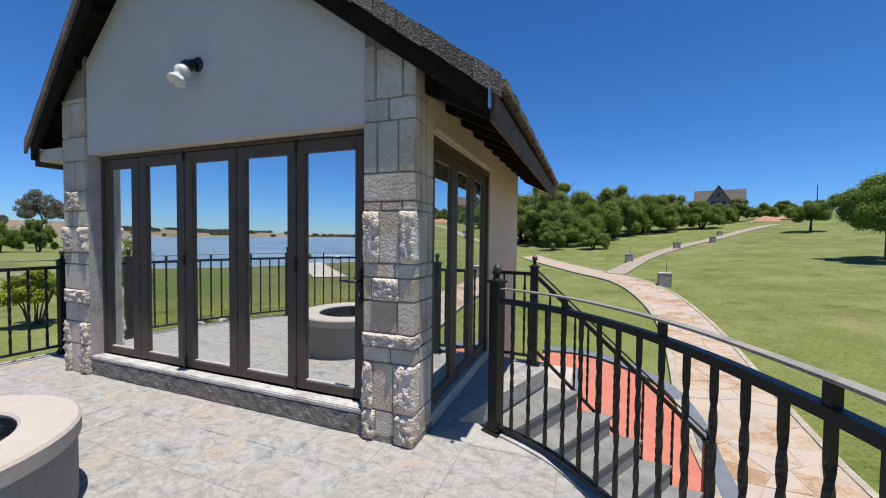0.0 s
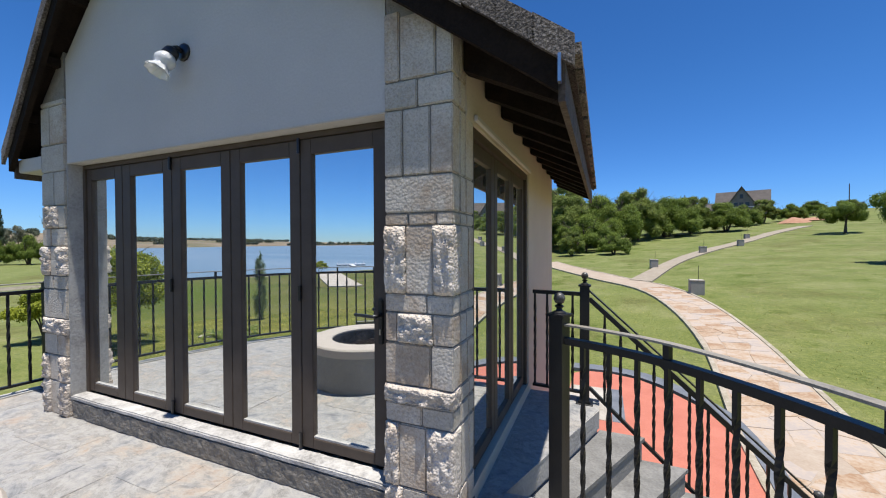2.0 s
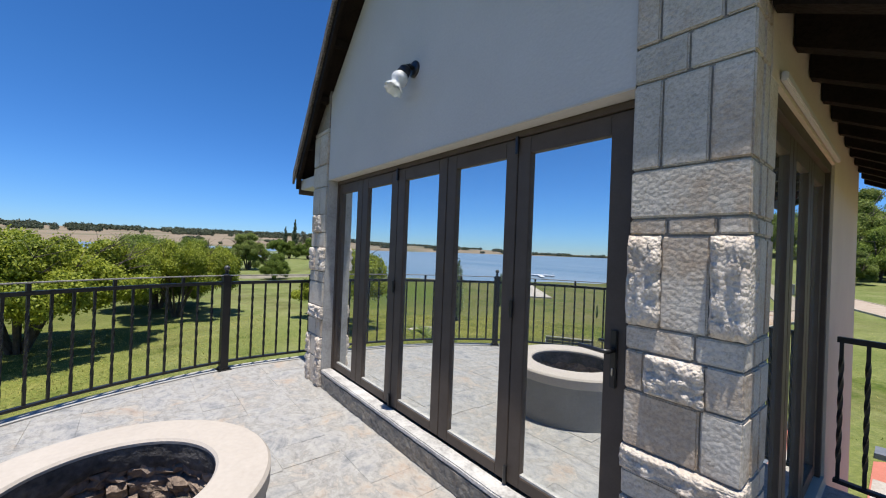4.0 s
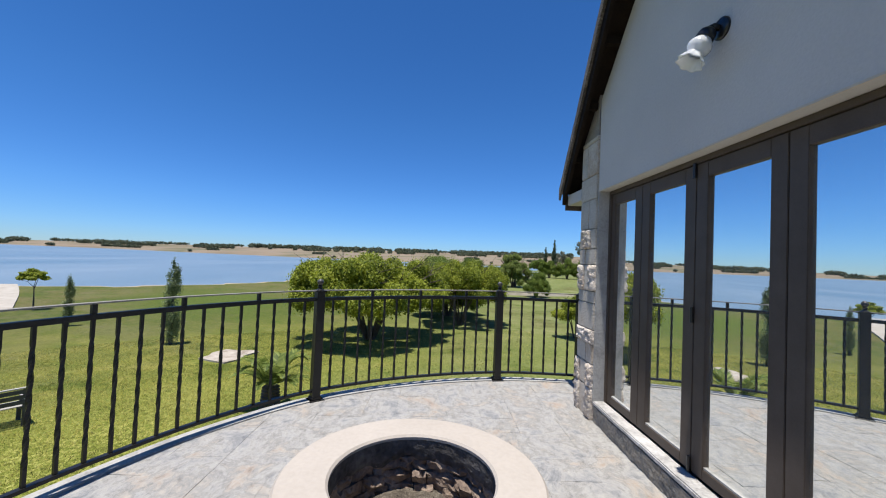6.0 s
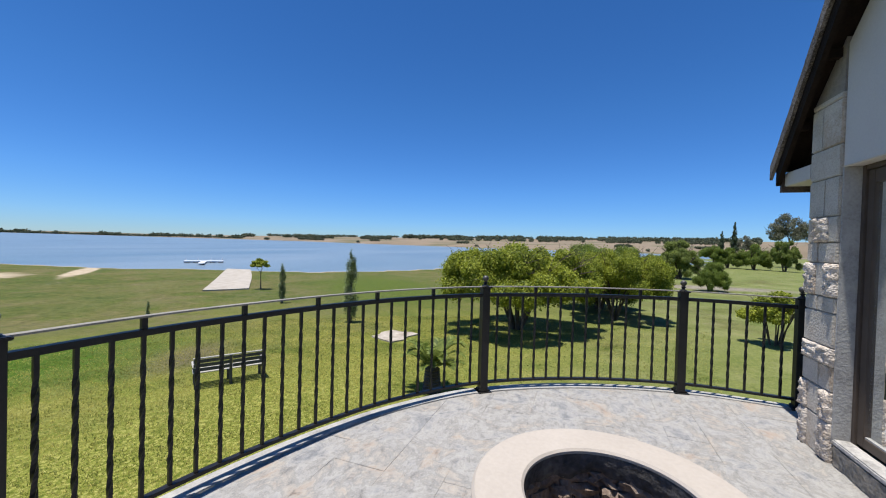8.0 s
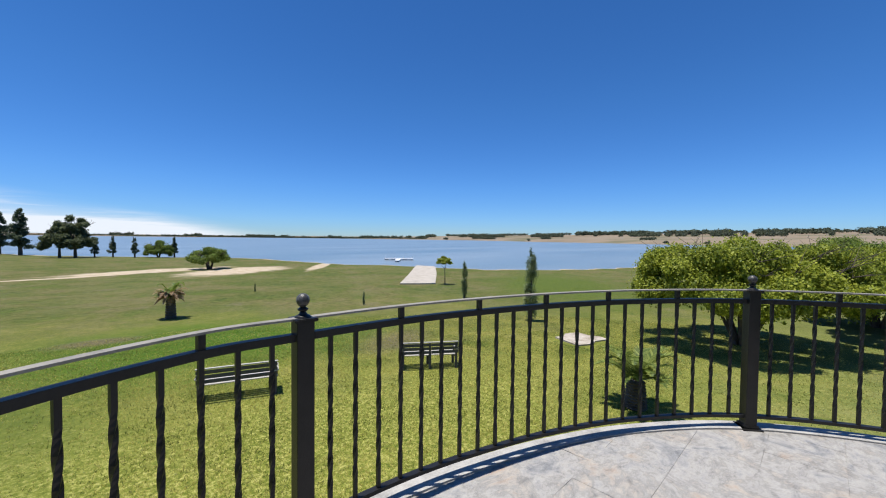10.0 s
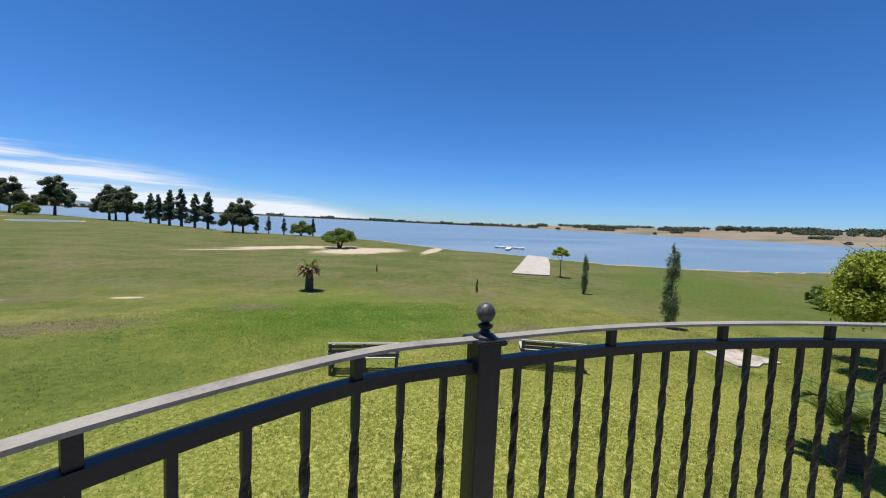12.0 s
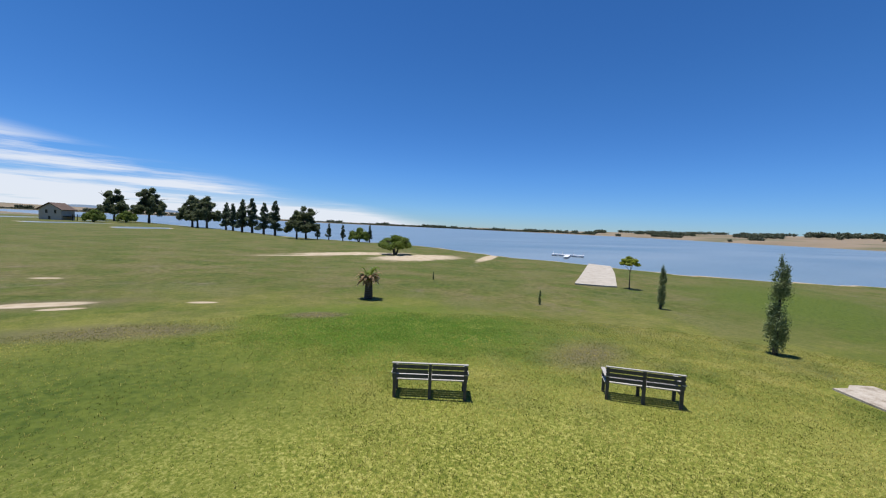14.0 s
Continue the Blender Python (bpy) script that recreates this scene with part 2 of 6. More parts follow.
M_SLATE = slate_material()
M_GROUT = material("grout", [(0.26, 0.25, 0.235), (0.35, 0.335, 0.31), (0.40, 0.38, 0.35)], 0.9, 5, 40, 0.4)
M_KERB = material("pale_coping", [(0.24, 0.235, 0.22), (0.36, 0.35, 0.325), (0.44, 0.43, 0.40)], 0.8, 5, 60, 0.3)
M_SILL = material("dark_slate_sill", [(0.075, 0.074, 0.070), (0.155, 0.148, 0.135), (0.20, 0.175, 0.14), (0.31, 0.295, 0.27)], 0.7, 8, 30, 1.0, dist=0.03, stops=(0.36, 0.66))
M_SILLTOP = material("worn_cement_ledge", [(0.24, 0.23, 0.215), (0.42, 0.405, 0.38), (0.54, 0.525, 0.495)], 0.8, 7, 50, 0.5)
M_TREAD = material("worn_cement_tread", [(0.12, 0.116, 0.108), (0.18, 0.176, 0.165), (0.25, 0.243, 0.228)], 0.85, 4, 50, 0.3)
M_RIM = material("cream_cement_render", [(0.385, 0.34, 0.29), (0.45, 0.40, 0.345)], 0.8, 2.2, 40, 0.15)
M_PIT = material("grey_cement_render", [(0.20, 0.19, 0.17), (0.26, 0.25, 0.225)], 0.85, 3, 50, 0.3)
M_SOOT = material("sooty_stone", [(0.10, 0.072, 0.056), (0.25, 0.185, 0.14), (0.42, 0.335, 0.265)], 0.9, 6, 40, 0.8)
M_SOOTBAND = material("soot_black_cement", [(0.03, 0.028, 0.027), (0.085, 0.078, 0.072), (0.17, 0.155, 0.14)], 0.9, 7, 30, 0.8)
M_ASH = material("ash_and_soil", [(0.05, 0.04, 0.03), (0.12, 0.10, 0.075), (0.22, 0.19, 0.15)], 0.95, 14, 70, 0.9, dist=0.03)
M_SHINGLE = material("brown_shingle", [(0.035, 0.029, 0.025), (0.105, 0.088, 0.076), (0.26, 0.23, 0.205)], 0.9, 70, 150, 1.0, random_amount=0.1, dist=0.02, bump_scale=75, stops=(0.38, 0.62))
M_BEAM = material("dark_roof_timber", [(0.010, 0.007, 0.005), (0.024, 0.016, 0.011)], 0.85, 5, 60, 0.4, spec=0.12)
M_FASCIA = material("weathered_fascia", [(0.035, 0.024, 0.017), (0.085, 0.062, 0.046), (0.13, 0.10, 0.078)], 0.8, 7, 60, 0.5)
M_TRUNK = material("bark", [(0.05, 0.04, 0.03), (0.12, 0.095, 0.07)], 0.9, 6, 40, 0.8)
M_RED = material("red_paving", [(0.40, 0.125, 0.078), (0.50, 0.175, 0.115)], 0.7, 2, 40, 0.3)
M_BLUEGREY = material("dark_paving_border", [(0.10, 0.115, 0.135), (0.17, 0.18, 0.20)], 0.75, 4, 40, 0.3)
M_PATH = material("sandstone_flag", [(0.30, 0.185, 0.105), (0.39, 0.285, 0.19), (0.43, 0.35, 0.275), (0.37, 0.315, 0.27)], 0.85, 1.7, 18, 0.4, random_amount=0.24)
M_PATHJOINT = material("path_mortar", [(0.24, 0.20, 0.145), (0.35, 0.30, 0.23)], 0.9, 3, 30, 0.3)
M_PATHBED = material("pale_path_mortar", [(0.32, 0.245, 0.175), (0.41, 0.34, 0.265)], 0.9, 2.2, 25, 0.3)
M_PATHEDGE = material("pale_path_edging", [(0.24, 0.21, 0.14), (0.34, 0.295, 0.22), (0.46, 0.42, 0.34)], 0.9, 4, 30, 0.5)
M_CONCRETE = material("concrete", [(0.29, 0.25, 0.20), (0.40, 0.36, 0.30), (0.48, 0.44, 0.38)], 0.85, 1.4, 25, 0.35)
M_BROKEN = material("broken_old_concrete", [(0.20, 0.16, 0.115), (0.38, 0.33, 0.27), (0.50, 0.455, 0.39)], 0.9, 2.6, 22, 0.6)
M_BLOCK = material("bollard_cement", [(0.24, 0.225, 0.20), (0.33, 0.31, 0.28)], 0.85, 3, 40, 0.3)
M_BENCH = material("weathered_dark_timber", [(0.055, 0.05, 0.046), (0.105, 0.098, 0.09)], 0.7, 12, 80, 0.3)
M_BENCHTOP = material("pale_worn_timber", [(0.34, 0.32, 0.29), (0.46, 0.44, 0.40)], 0.65, 12, 80, 0.3)
M_BLACK = material("black_enamel", [(0.010, 0.010, 0.011), (0.016, 0.016, 0.017)], 0.3, 8, 90, 0.03)
M_CHROME = material("brushed_steel", [(0.50, 0.49, 0.47), (0.60, 0.59, 0.57)], 0.28, 30, 160, 0.05, metal=1.0)
M_HOUSE = material("far_house_wall", [(0.14, 0.13, 0.12), (0.22, 0.20, 0.18)], 0.85, 0.8, 6, 0.1)
M_HOUSEROOF = material("far_house_thatch", [(0.075, 0.064, 0.058), (0.125, 0.108, 0.098)], 0.9, 0.8, 6, 0.2)
M_BRICKHUT = material("brown_brick_house", [(0.42, 0.35, 0.28), (0.52, 0.45, 0.37)], 0.85, 0.8, 6, 0.2)
M_HUTROOF = material("brown_roof_tiles", [(0.085, 0.055, 0.042), (0.135, 0.092, 0.072)], 0.9, 0.9, 6, 0.2)
M_DARKWIN = material("dark_window", [(0.02, 0.022, 0.026), (0.035, 0.038, 0.042)], 0.15, 3, 20, 0.0)
M_WHITE = material("white_painted_steel", [(0.62, 0.63, 0.64), (0.76, 0.77, 0.78)], 0.5, 3, 40, 0.05)
L_BRIGHT = leaf_material("bright_leaves", (0.12, 0.165, 0.014), (0.42, 0.455, 0.055))
L_MID = leaf_material("mid_green_leaves", (0.095, 0.15, 0.024), (0.25, 0.32, 0.055))
L_GUM = leaf_material("gum_leaves", (0.058, 0.080, 0.036), (0.19, 0.22, 0.10))
L_GREYGUM = leaf_material("grey_gum_leaves", (0.12, 0.125, 0.080), (0.27, 0.275, 0.19))
# far bank foliage: a greyer green with distance haze painted in
L_FARWOOD = leaf_material("hazed_far_wood_leaves", (0.050, 0.066, 0.040), (0.125, 0.145, 0.085))
L_PINE = leaf_material("pine_needles", (0.052, 0.078, 0.044), (0.155, 0.19, 0.105))
L_FRESH = leaf_material("fresh_green_leaves", (0.10, 0.15, 0.03), (0.31, 0.36, 0.085))
L_SILVER = leaf_material("grey_green_needles", (0.12, 0.16, 0.06), (0.33, 0.39, 0.18))
L_DRY = leaf_material("dry_fronds", (0.26, 0.165, 0.085), (0.52, 0.37, 0.22))


def glass_material(name, reflect, tint):
    m = bpy.data.materials.new(name)
    m.use_nodes = True
    n, l = m.node_tree.nodes, m.node_tree.links
    n.remove(n["Principled BSDF"])
    g = n.new("ShaderNodeBsdfGlossy")
    g.inputs["Roughness"].default_value = 0.0
    g.inputs["Color"].default_value = (0.95, 0.97, 0.95, 1)
    tr = n.new("ShaderNodeBsdfTransparent")
    tr.inputs["Color"].default_value = (*tint, 1)
    mx = n.new("ShaderNodeMixShader")
    mx.inputs["Fac"].default_value = reflect
    l.new(tr.outputs[0], mx.inputs[1])
    l.new(g.outputs[0], mx.inputs[2])
    dust = n.new("ShaderNodeBsdfDiffuse")
    dust.inputs["Color"].default_value = (0.50, 0.51, 0.48, 1)
    hz = n.new("ShaderNodeMixShader")
    hz.inputs["Fac"].default_value = 0.07
    l.new(mx.outputs[0], hz.inputs[1])
    l.new(dust.outputs[0], hz.inputs[2])
    l.new(hz.outputs[0], n["Material Output"].inputs["Surface"])
    return m


M_MIRRORGLASS = glass_material("solar_glass", 0.94, (0.16, 0.15, 0.13))
M_CLEAR = bpy.data.materials.new("clear_glass")
M_CLEAR.use_nodes = True
_b = M_CLEAR.node_tree.nodes["Principled BSDF"]
_b.inputs["Transmission Weight"].default_value, _b.inputs["Roughness"].default_value = 0.45, 0.15
_b.inputs["Base Color"].default_value = (0.92, 0.93, 0.93, 1)


def water_material():
    m = bpy.data.materials.new("lake_water")
    m.use_nodes = True
    n, l = m.node_tree.nodes, m.node_tree.links
    b = n["Principled BSDF"]
    b.inputs["Roughness"].default_value = 0.28
    b.inputs["IOR"].default_value = 1.33
    g = n.new("ShaderNodeNewGeometry")
    ma = n.new("ShaderNodeMapping")
    ma.inputs["Scale"].default_value = (0.012, 0.05, 1)
    ma.inputs["Rotation"].default_value = (0, 0, radians(40))
    l.new(g.outputs["Position"], ma.inputs["Vector"])
    a = n.new("ShaderNodeTexNoise")
    a.inputs["Scale"].default_value, a.inputs["Detail"].default_value = 1.0, 5
    l.new(ma.outputs[0], a.inputs["Vector"])
    r = n.new("ShaderNodeValToRGB")
    r.color_ramp.elements[0].color, r.color_ramp.elements[1].color = (0.135, 0.195, 0.24, 1), (0.225, 0.275, 0.31, 1)
    r.color_ramp.elements[0].position, r.color_ramp.elements[1].position = 0.35, 0.7
    l.new(a.outputs["Fac"], r.inputs["Fac"])
    l.new(r.outputs["Color"], b.inputs["Base Color"])
    w = n.new("ShaderNodeTexNoise")
    w.inputs["Scale"].default_value, w.inputs["Detail"].default_value = 1.6, 5
    l.new(g.outputs["Position"], w.inputs["Vector"])
    bu = n.new("ShaderNodeBump")
    bu.inputs["Strength"].default_value, bu.inputs["Distance"].default_value = 0.6, 0.25
    l.new(w.outputs["Fac"], bu.inputs["Height"])
    l.new(bu.outputs["Normal"], b.inputs["Normal"])
    return m


M_WATER = water_material()


# ---- mesh helpers ----
def link_mesh(name, me, mat, parent=None, smooth=False):
    ob = new(name, me)
    if mat:
        me.materials.append(mat)
    if smooth:
        for p in me.polygons:
            p.use_smooth = True
    if parent:
        ob.parent = parent
    return ob


def part(name, bm, mat, parent=None, label="", smooth=False):
    me = bpy.data.meshes.new(name)
    bmesh.ops.recalc_face_normals(bm, faces=bm.faces)
    bm.to_mesh(me)
    bm.free()
    ob = link_mesh(name, me, mat, parent, smooth)
    return tagged(ob, label=label)


def pydata(name, verts, faces, mat, parent=None, smooth=False):
    me = bpy.data.meshes.new(name)
    me.from_pydata(verts, [], faces)
    me.update()
    return link_mesh(name, me, mat, parent, smooth)


def thing(name, label, category, m=None, group="", kind=""):
    e = new(name)
    e.empty_display_size = 0.1
    if m is not None:
        e.matrix_basis = m
    return tagged(e, label, category, group, kind)


def box(x0, x1, y0, y1, z0, z1, bevel=0.0, bm=None):
    own = bm is None
    bm = bm or bmesh.new()
    r = bmesh.ops.create_cube(bm, size=1)
    bmesh.ops.scale(bm, vec=(x1 - x0, y1 - y0, z1 - z0), verts=r["verts"])
    bmesh.ops.translate(bm, vec=((x0 + x1) / 2, (y0 + y1) / 2, (z0 + z1) / 2), verts=r["verts"])
    if bevel:
        ed = list({e for v in r["verts"] for e in v.link_edges})
        bmesh.ops.bevel(bm, geom=ed, offset=bevel, segments=1 if own and bevel < 0.004 else 2, affect="EDGES")
    return bm


def prism(outline, z0, z1, bm=None):
    """A closed outline of (x, y), raised from z0 to z1."""
    bm = bm or bmesh.new()
    lo = [bm.verts.new((x, y, z0)) for x, y in outline]
    hi = [bm.verts.new((x, y, z1)) for x, y in outline]
    bm.faces.new(hi)
    bm.faces.new(lo[::-1])
    for a in range(len(outline)):
        b = (a + 1) % len(outline)
        bm.faces.new((lo[a], lo[b], hi[b], hi[a]))
    return bm


def slab_xz(outline, y0, y1):
    """A closed outline of (x, z), from y0 to y1."""
    bm = bmesh.new()
    a = [bm.verts.new((x, y0, z)) for x, z in outline]
    b = [bm.verts.new((x, y1, z)) for x, z in outline]
    bm.faces.new(a)
    bm.faces.new(b[::-1])
    for k in range(len(outline)):
        j = (k + 1) % len(outline)
        bm.faces.new((a[k], a[j], b[j], b[k]))
    return bm


def lathe(profile, steps=32, bm=None):
    """A profile of (radius, z), turned about z."""
    bm = bm or bmesh.new()
    rings = []
    for r, z in profile:
        if r < 1e-5:
            rings.append([bm.verts.new((0, 0, z))])
        else:
            rings.append([bm.verts.new((r * math.cos(2 * math.pi * k / steps), r * math.sin(2 * math.pi * k / steps), z)) for k in range(steps)])
    for a, b in zip(rings, rings[1:]):
        for k in range(steps):
            j = (k + 1) % steps
            vs = []
            for v in ((a[k % len(a)], a[j % len(a)], b[j % len(b)], b[k % len(b)])):
                if v not in vs:
                    vs.append(v)
            if len(vs) > 2:
                bm.faces.new(vs)
    return bm


def sweep(points, half_w, half_h, bm=None, closed_ends=True):
    """A flat bar of 2*half_w by 2*half_h along a line of points, upright."""
    bm = bm or bmesh.new()
    pts = [Vector(p) for p in points]
    rings = []
    for k, p in enumerate(pts):
        d = (pts[min(k + 1, len(pts) - 1)] - pts[max(k - 1, 0)]).normalized()
        s = Vector((d.y, -d.x, 0)).normalized()
        u = s.cross(d)
        rings.append([bm.verts.new(p + s * a * half_w + u * b * half_h) for a, b in ((-1, -1), (1, -1), (1, 1), (-1, 1))])
    for a, b in zip(rings, rings[1:]):
        for k in range(4):
            j = (k + 1) % 4
            bm.faces.new((a[k], a[j], b[j], b[k]))
    bm.faces.new(rings[0][::-1])
    bm.faces.new(rings[-1])
    return bm


def tube(points, radii, sides=7, bm=None):
    bm = bm or bmesh.new()
    pts = [Vector(p) for p in points]
    rings = []
    for k, p in enumerate(pts):
        d = (pts[min(k + 1, len(pts) - 1)] - pts[max(k - 1, 0)]).normalized()
        s = d.orthogonal().normalized() if abs(d.z) > 0.99 else Vector((d.y, -d.x, 0)).normalized()
        u = s.cross(d)
        rings.append([bm.verts.new(p + (s * math.cos(2 * math.pi * i / sides) + u * math.sin(2 * math.pi * i / sides)) * radii[k]) for i in range(sides)])
    for a, b in zip(rings, rings[1:]):
        for i in range(sides):
            j = (i + 1) % sides
            bm.faces.new((a[i], a[j], b[j], b[i]))
    bm.faces.new(rings[0][::-1])
    bm.faces.new(rings[-1])
    return bm


def spline(ctrl, step):
    """Points every step metres along a smooth line through ctrl."""
    c = [np.array(p, float) for p in ctrl]
    c = [2 * c[0] - c[1]] + c + [2 * c[-1] - c[-2]]
    dense = []
    for k in range(1, len(c) - 2):
        for t in np.linspace(0, 1, 24, endpoint=False):
            a, b, d, e = c[k - 1:k + 3]
            dense.append(0.5 * (2 * b + (d - a) * t + (2 * a - 5 * b + 4 * d - e) * t * t + (3 * b - a - 3 * d + e) * t ** 3))
    dense.append(c[-2])
    dense = np.array(dense)
    cum = np.concatenate([[0], np.cumsum(np.linalg.norm(np.diff(dense, axis=0), axis=1))])
    n = max(2, int(round(cum[-1] / step)) + 1)
    want = np.linspace(0, cum[-1], n)
    return [tuple(float(np.interp(w, cum, dense[:, i])) for i in range(dense.shape[1])) for w in want]


# ---- lie of the land ----
FALL = [(-400, 14), (-160, 11.5), (-120, 8.2), (-80, 4.2), (-40, 0.6), (-18, -0.95), (-6, -1.6), (3, -1.8), (7, -1.95), (33, -2.6), (45, -2.85), (70, -2.9)]
WATER_Z = -3.1
SHORE = [(400, -720), (118, -322), (55, -214), (28, -170), (5, -121), (-2.7, -112), (-27, -86.5), (-32.4, -60.5), (-38, -53), (-43.8, -38), (-53, -31.3),
         (-62.5, -27), (-85, -22), (-130, -10), (-210, 40), (-420, 160), (-900, 420)]


def shore_distance(x, y):
    """Metres to the water's edge, positive on the near bank."""
    best, sign = 1e9, 1
    for (ax, ay), (bx, by) in zip(SHORE, SHORE[1:]):
        ux, uy = bx - ax, by - ay
        t = max(0, min(1, ((x - ax) * ux + (y - ay) * uy) / (ux * ux + uy * uy)))
        d = math.hypot(x - ax - t * ux, y - ay - t * uy)
        if d < best:
            best, sign = d, 1 if ux * (y - ay) - uy * (x - ax) < 0 else -1
    return best * sign


def far_bank(x, y):
    """Distance from the terrace at which the far bank begins, in that direction."""
    a = math.degrees(math.atan2(y, x)) % 360
    return float(np.interp(a, [150, 175, 195, 212, 222, 235, 250, 262, 275, 290, 320], [420, 430, 470, 620, 850, 1050, 1250, 1300, 1700, 2300, 2400]))


def ground_z(x, y):
    s = -(0.65 * x + 0.76 * y)
    z = float(np.interp(s, [p[0] for p in FALL], [p[1] for p in FALL]))
    r = math.hypot(x, y)
    a = math.degrees(math.atan2(y, x)) % 360
    d = shore_distance(x, y)
    if d < 0:
        over = r - far_bank(x, y)
        if over > 0:
            rise = float(np.interp(a, [150, 185, 205, 218, 232, 250, 270, 290, 310], [26, 22, 17, 13, 7, 4, 4, 22, 40]))
            return WATER_Z + min(over * 0.03, 2.0) + rise * min(1, over / 600) + 1.5 * noise.noise((x * 0.003, y * 0.003, 0))
        return WATER_Z - min(1.6, -d * 0.06)
    k = min(1, d / 14)
    z = WATER_Z * (1 - k) + z * k
    bumpy = 0.05 * noise.noise((x * 0.25, y * 0.25, 1.7)) + min(0.5, r * 0.004) * noise.noise((x * 0.03, y * 0.03, 4.1))
    return z + bumpy * k * min(1, max(0, (r - 7) / 10))


radii = [0.0] + [1.5 * 1.058 ** k for k in range(141)]
STEPS = 288
gv, gf = [], []
for r in radii[1:]:
    for k in range(STEPS):
        a = 2 * math.pi * k / STEPS
        gv.append((r * math.cos(a), r * math.sin(a), ground_z(r * math.cos(a), r * math.sin(a))))
gv.append((0, 0, -1.75))
for i in range(len(radii) - 2):
    for k in range(STEPS):
        j = (k + 1) % STEPS
        gf.append((i * STEPS + k, i * STEPS + j, (i + 1) * STEPS + j, (i + 1) * STEPS + k))
for k in range(STEPS):
    gf.append((len(gv) - 1, k, (k + 1) % STEPS)[::1])


def ground_material():
    m = bpy.data.materials.new("lawn_and_fields")
    m.use_nodes = True
    n, l = m.node_tree.nodes, m.node_tree.links
    b = n["Principled BSDF"]
    b.inputs["Roughness"].default_value = 0.9
    b.inputs["Specular IOR Level"].default_value = 0.15
    g = n.new("ShaderNodeNewGeometry")

    def noise_at(scale, detail=5, rough=0.55):
        t = n.new("ShaderNodeTexNoise")
        t.inputs["Scale"].default_value, t.inputs["Detail"].default_value, t.inputs["Roughness"].default_value = scale, detail, rough
        l.new(g.outputs["Position"], t.inputs["Vector"])
        return t.outputs["Fac"]

    def ramp(v, stops):
        r = n.new("ShaderNodeValToRGB")
        el = r.color_ramp.elements
        while len(el) < len(stops):
            el.new(0.5)
        for k, (p, c) in enumerate(stops):
            el[k].position, el[k].color = p, (*c, 1)
        l.new(v, r.inputs["Fac"])
        return r.outputs["Color"]

    def mixc(f, a, c):
        x = n.new("ShaderNodeMixRGB")
        if isinstance(f, float):
            x.inputs["Fac"].default_value = f
        else:
            l.new(f, x.inputs["Fac"])
        l.new(a, x.inputs["Color1"])
        l.new(c, x.inputs["Color2"])
        return x.outputs["Color"]

    def smooth(v, a, c):
        x = n.new("ShaderNodeMapRange")
        x.interpolation_type = "SMOOTHSTEP"
        x.inputs["From Min"].default_value, x.inputs["From Max"].default_value = a, c
        l.new(v, x.inputs["Value"])
        return x.outputs[0]

    def blob(cx, cy, rx, ry, rot, edge=0.5):
        """A soft round mask on the ground."""
        ma = n.new("ShaderNodeMapping")
        ma.vector_type = "TEXTURE"
        ma.inputs["Location"].default_value = (cx, cy, 0)
        ma.inputs["Rotation"].default_value = (0, 0, radians(rot))
        ma.inputs["Scale"].default_value = (rx, ry, 1e6)
        l.new(g.outputs["Position"], ma.inputs["Vector"])
        le = n.new("ShaderNodeVectorMath")
        le.operation = "LENGTH"
        l.new(ma.outputs[0], le.inputs[0])
        ad = n.new("ShaderNodeMath")
        ad.operation = "MULTIPLY_ADD"
        ad.inputs[1].default_value = 1.1
        l.new(noise_at(0.7, 6), ad.inputs[0])
        l.new(le.outputs["Value"], ad.inputs[2])
        return smooth(ad.outputs[0], 1.55 + edge / 2, 1.55 - edge / 2)

    fine = ramp(noise_at(11, 9, 0.88), [(0.38, (0.018, 0.034, 0.004)), (0.5, (0.160, 0.174, 0.024)), (0.63, (0.52, 0.46, 0.14))])
    broad = ramp(noise_at(0.6, 8, 0.68), [(0.39, (0.055, 0.088, 0.010)), (0.48, (0.130, 0.158, 0.022)), (0.54, (0.170, 0.180, 0.030)), (0.61, (0.255, 0.240, 0.065))])
    lawn = mixc(0.5, fine, broad)
    # coarser, drier sward away from the mown lawn
    lng = n.new("ShaderNodeVectorMath")
    lng.operation = "LENGTH"
    l.new(g.outputs["Position"], lng.inputs[0])
    edge = n.new("ShaderNodeMath")
    edge.operation = "MULTIPLY_ADD"
    edge.inputs[1].default_value = 22.0
    l.new(noise_at(0.12, 8, 0.65), edge.inputs[0])
    l.new(lng.outputs["Value"], edge.inputs[2])
    rough_a = ramp(noise_at(2.6, 9, 0.78), [(0.39, (0.036, 0.050, 0.010)), (0.5, (0.092, 0.105, 0.024)), (0.61, (0.185, 0.170, 0.065))])
    rough_b = ramp(noise_at(0.22, 8, 0.7), [(0.41, (0.050, 0.080, 0.010)), (0.5, (0.095, 0.102, 0.022)), (0.59, (0.150, 0.125, 0.055))])
    sward = mixc(0.55, rough_a, rough_b)
    sepg = n.new("ShaderNodeSeparateXYZ")
    l.new(g.outputs["Position"], sepg.inputs[0])
    slope = mixc(0.22, ramp(noise_at(0.35, 9, 0.78), [(0.36, (0.100, 0.138, 0.040)), (0.5, (0.150, 0.180, 0.062)), (0.64, (0.225, 0.230, 0.110))]), fine)
    sward = mixc(smooth(sepg.outputs[1], -6.0, 8.0), sward, slope)
    lawn = mixc(smooth(edge.outputs[0], 24.0, 40.0), lawn, sward)
    cool = n.new("ShaderNodeMath")
    cool.operation, cool.inputs[1].default_value = "MULTIPLY", 0.8
    l.new(smooth(sepg.outputs[1], -8.0, 2.0), cool.inputs[0])
    lawn = mixc(cool.outputs[0], lawn, slope)
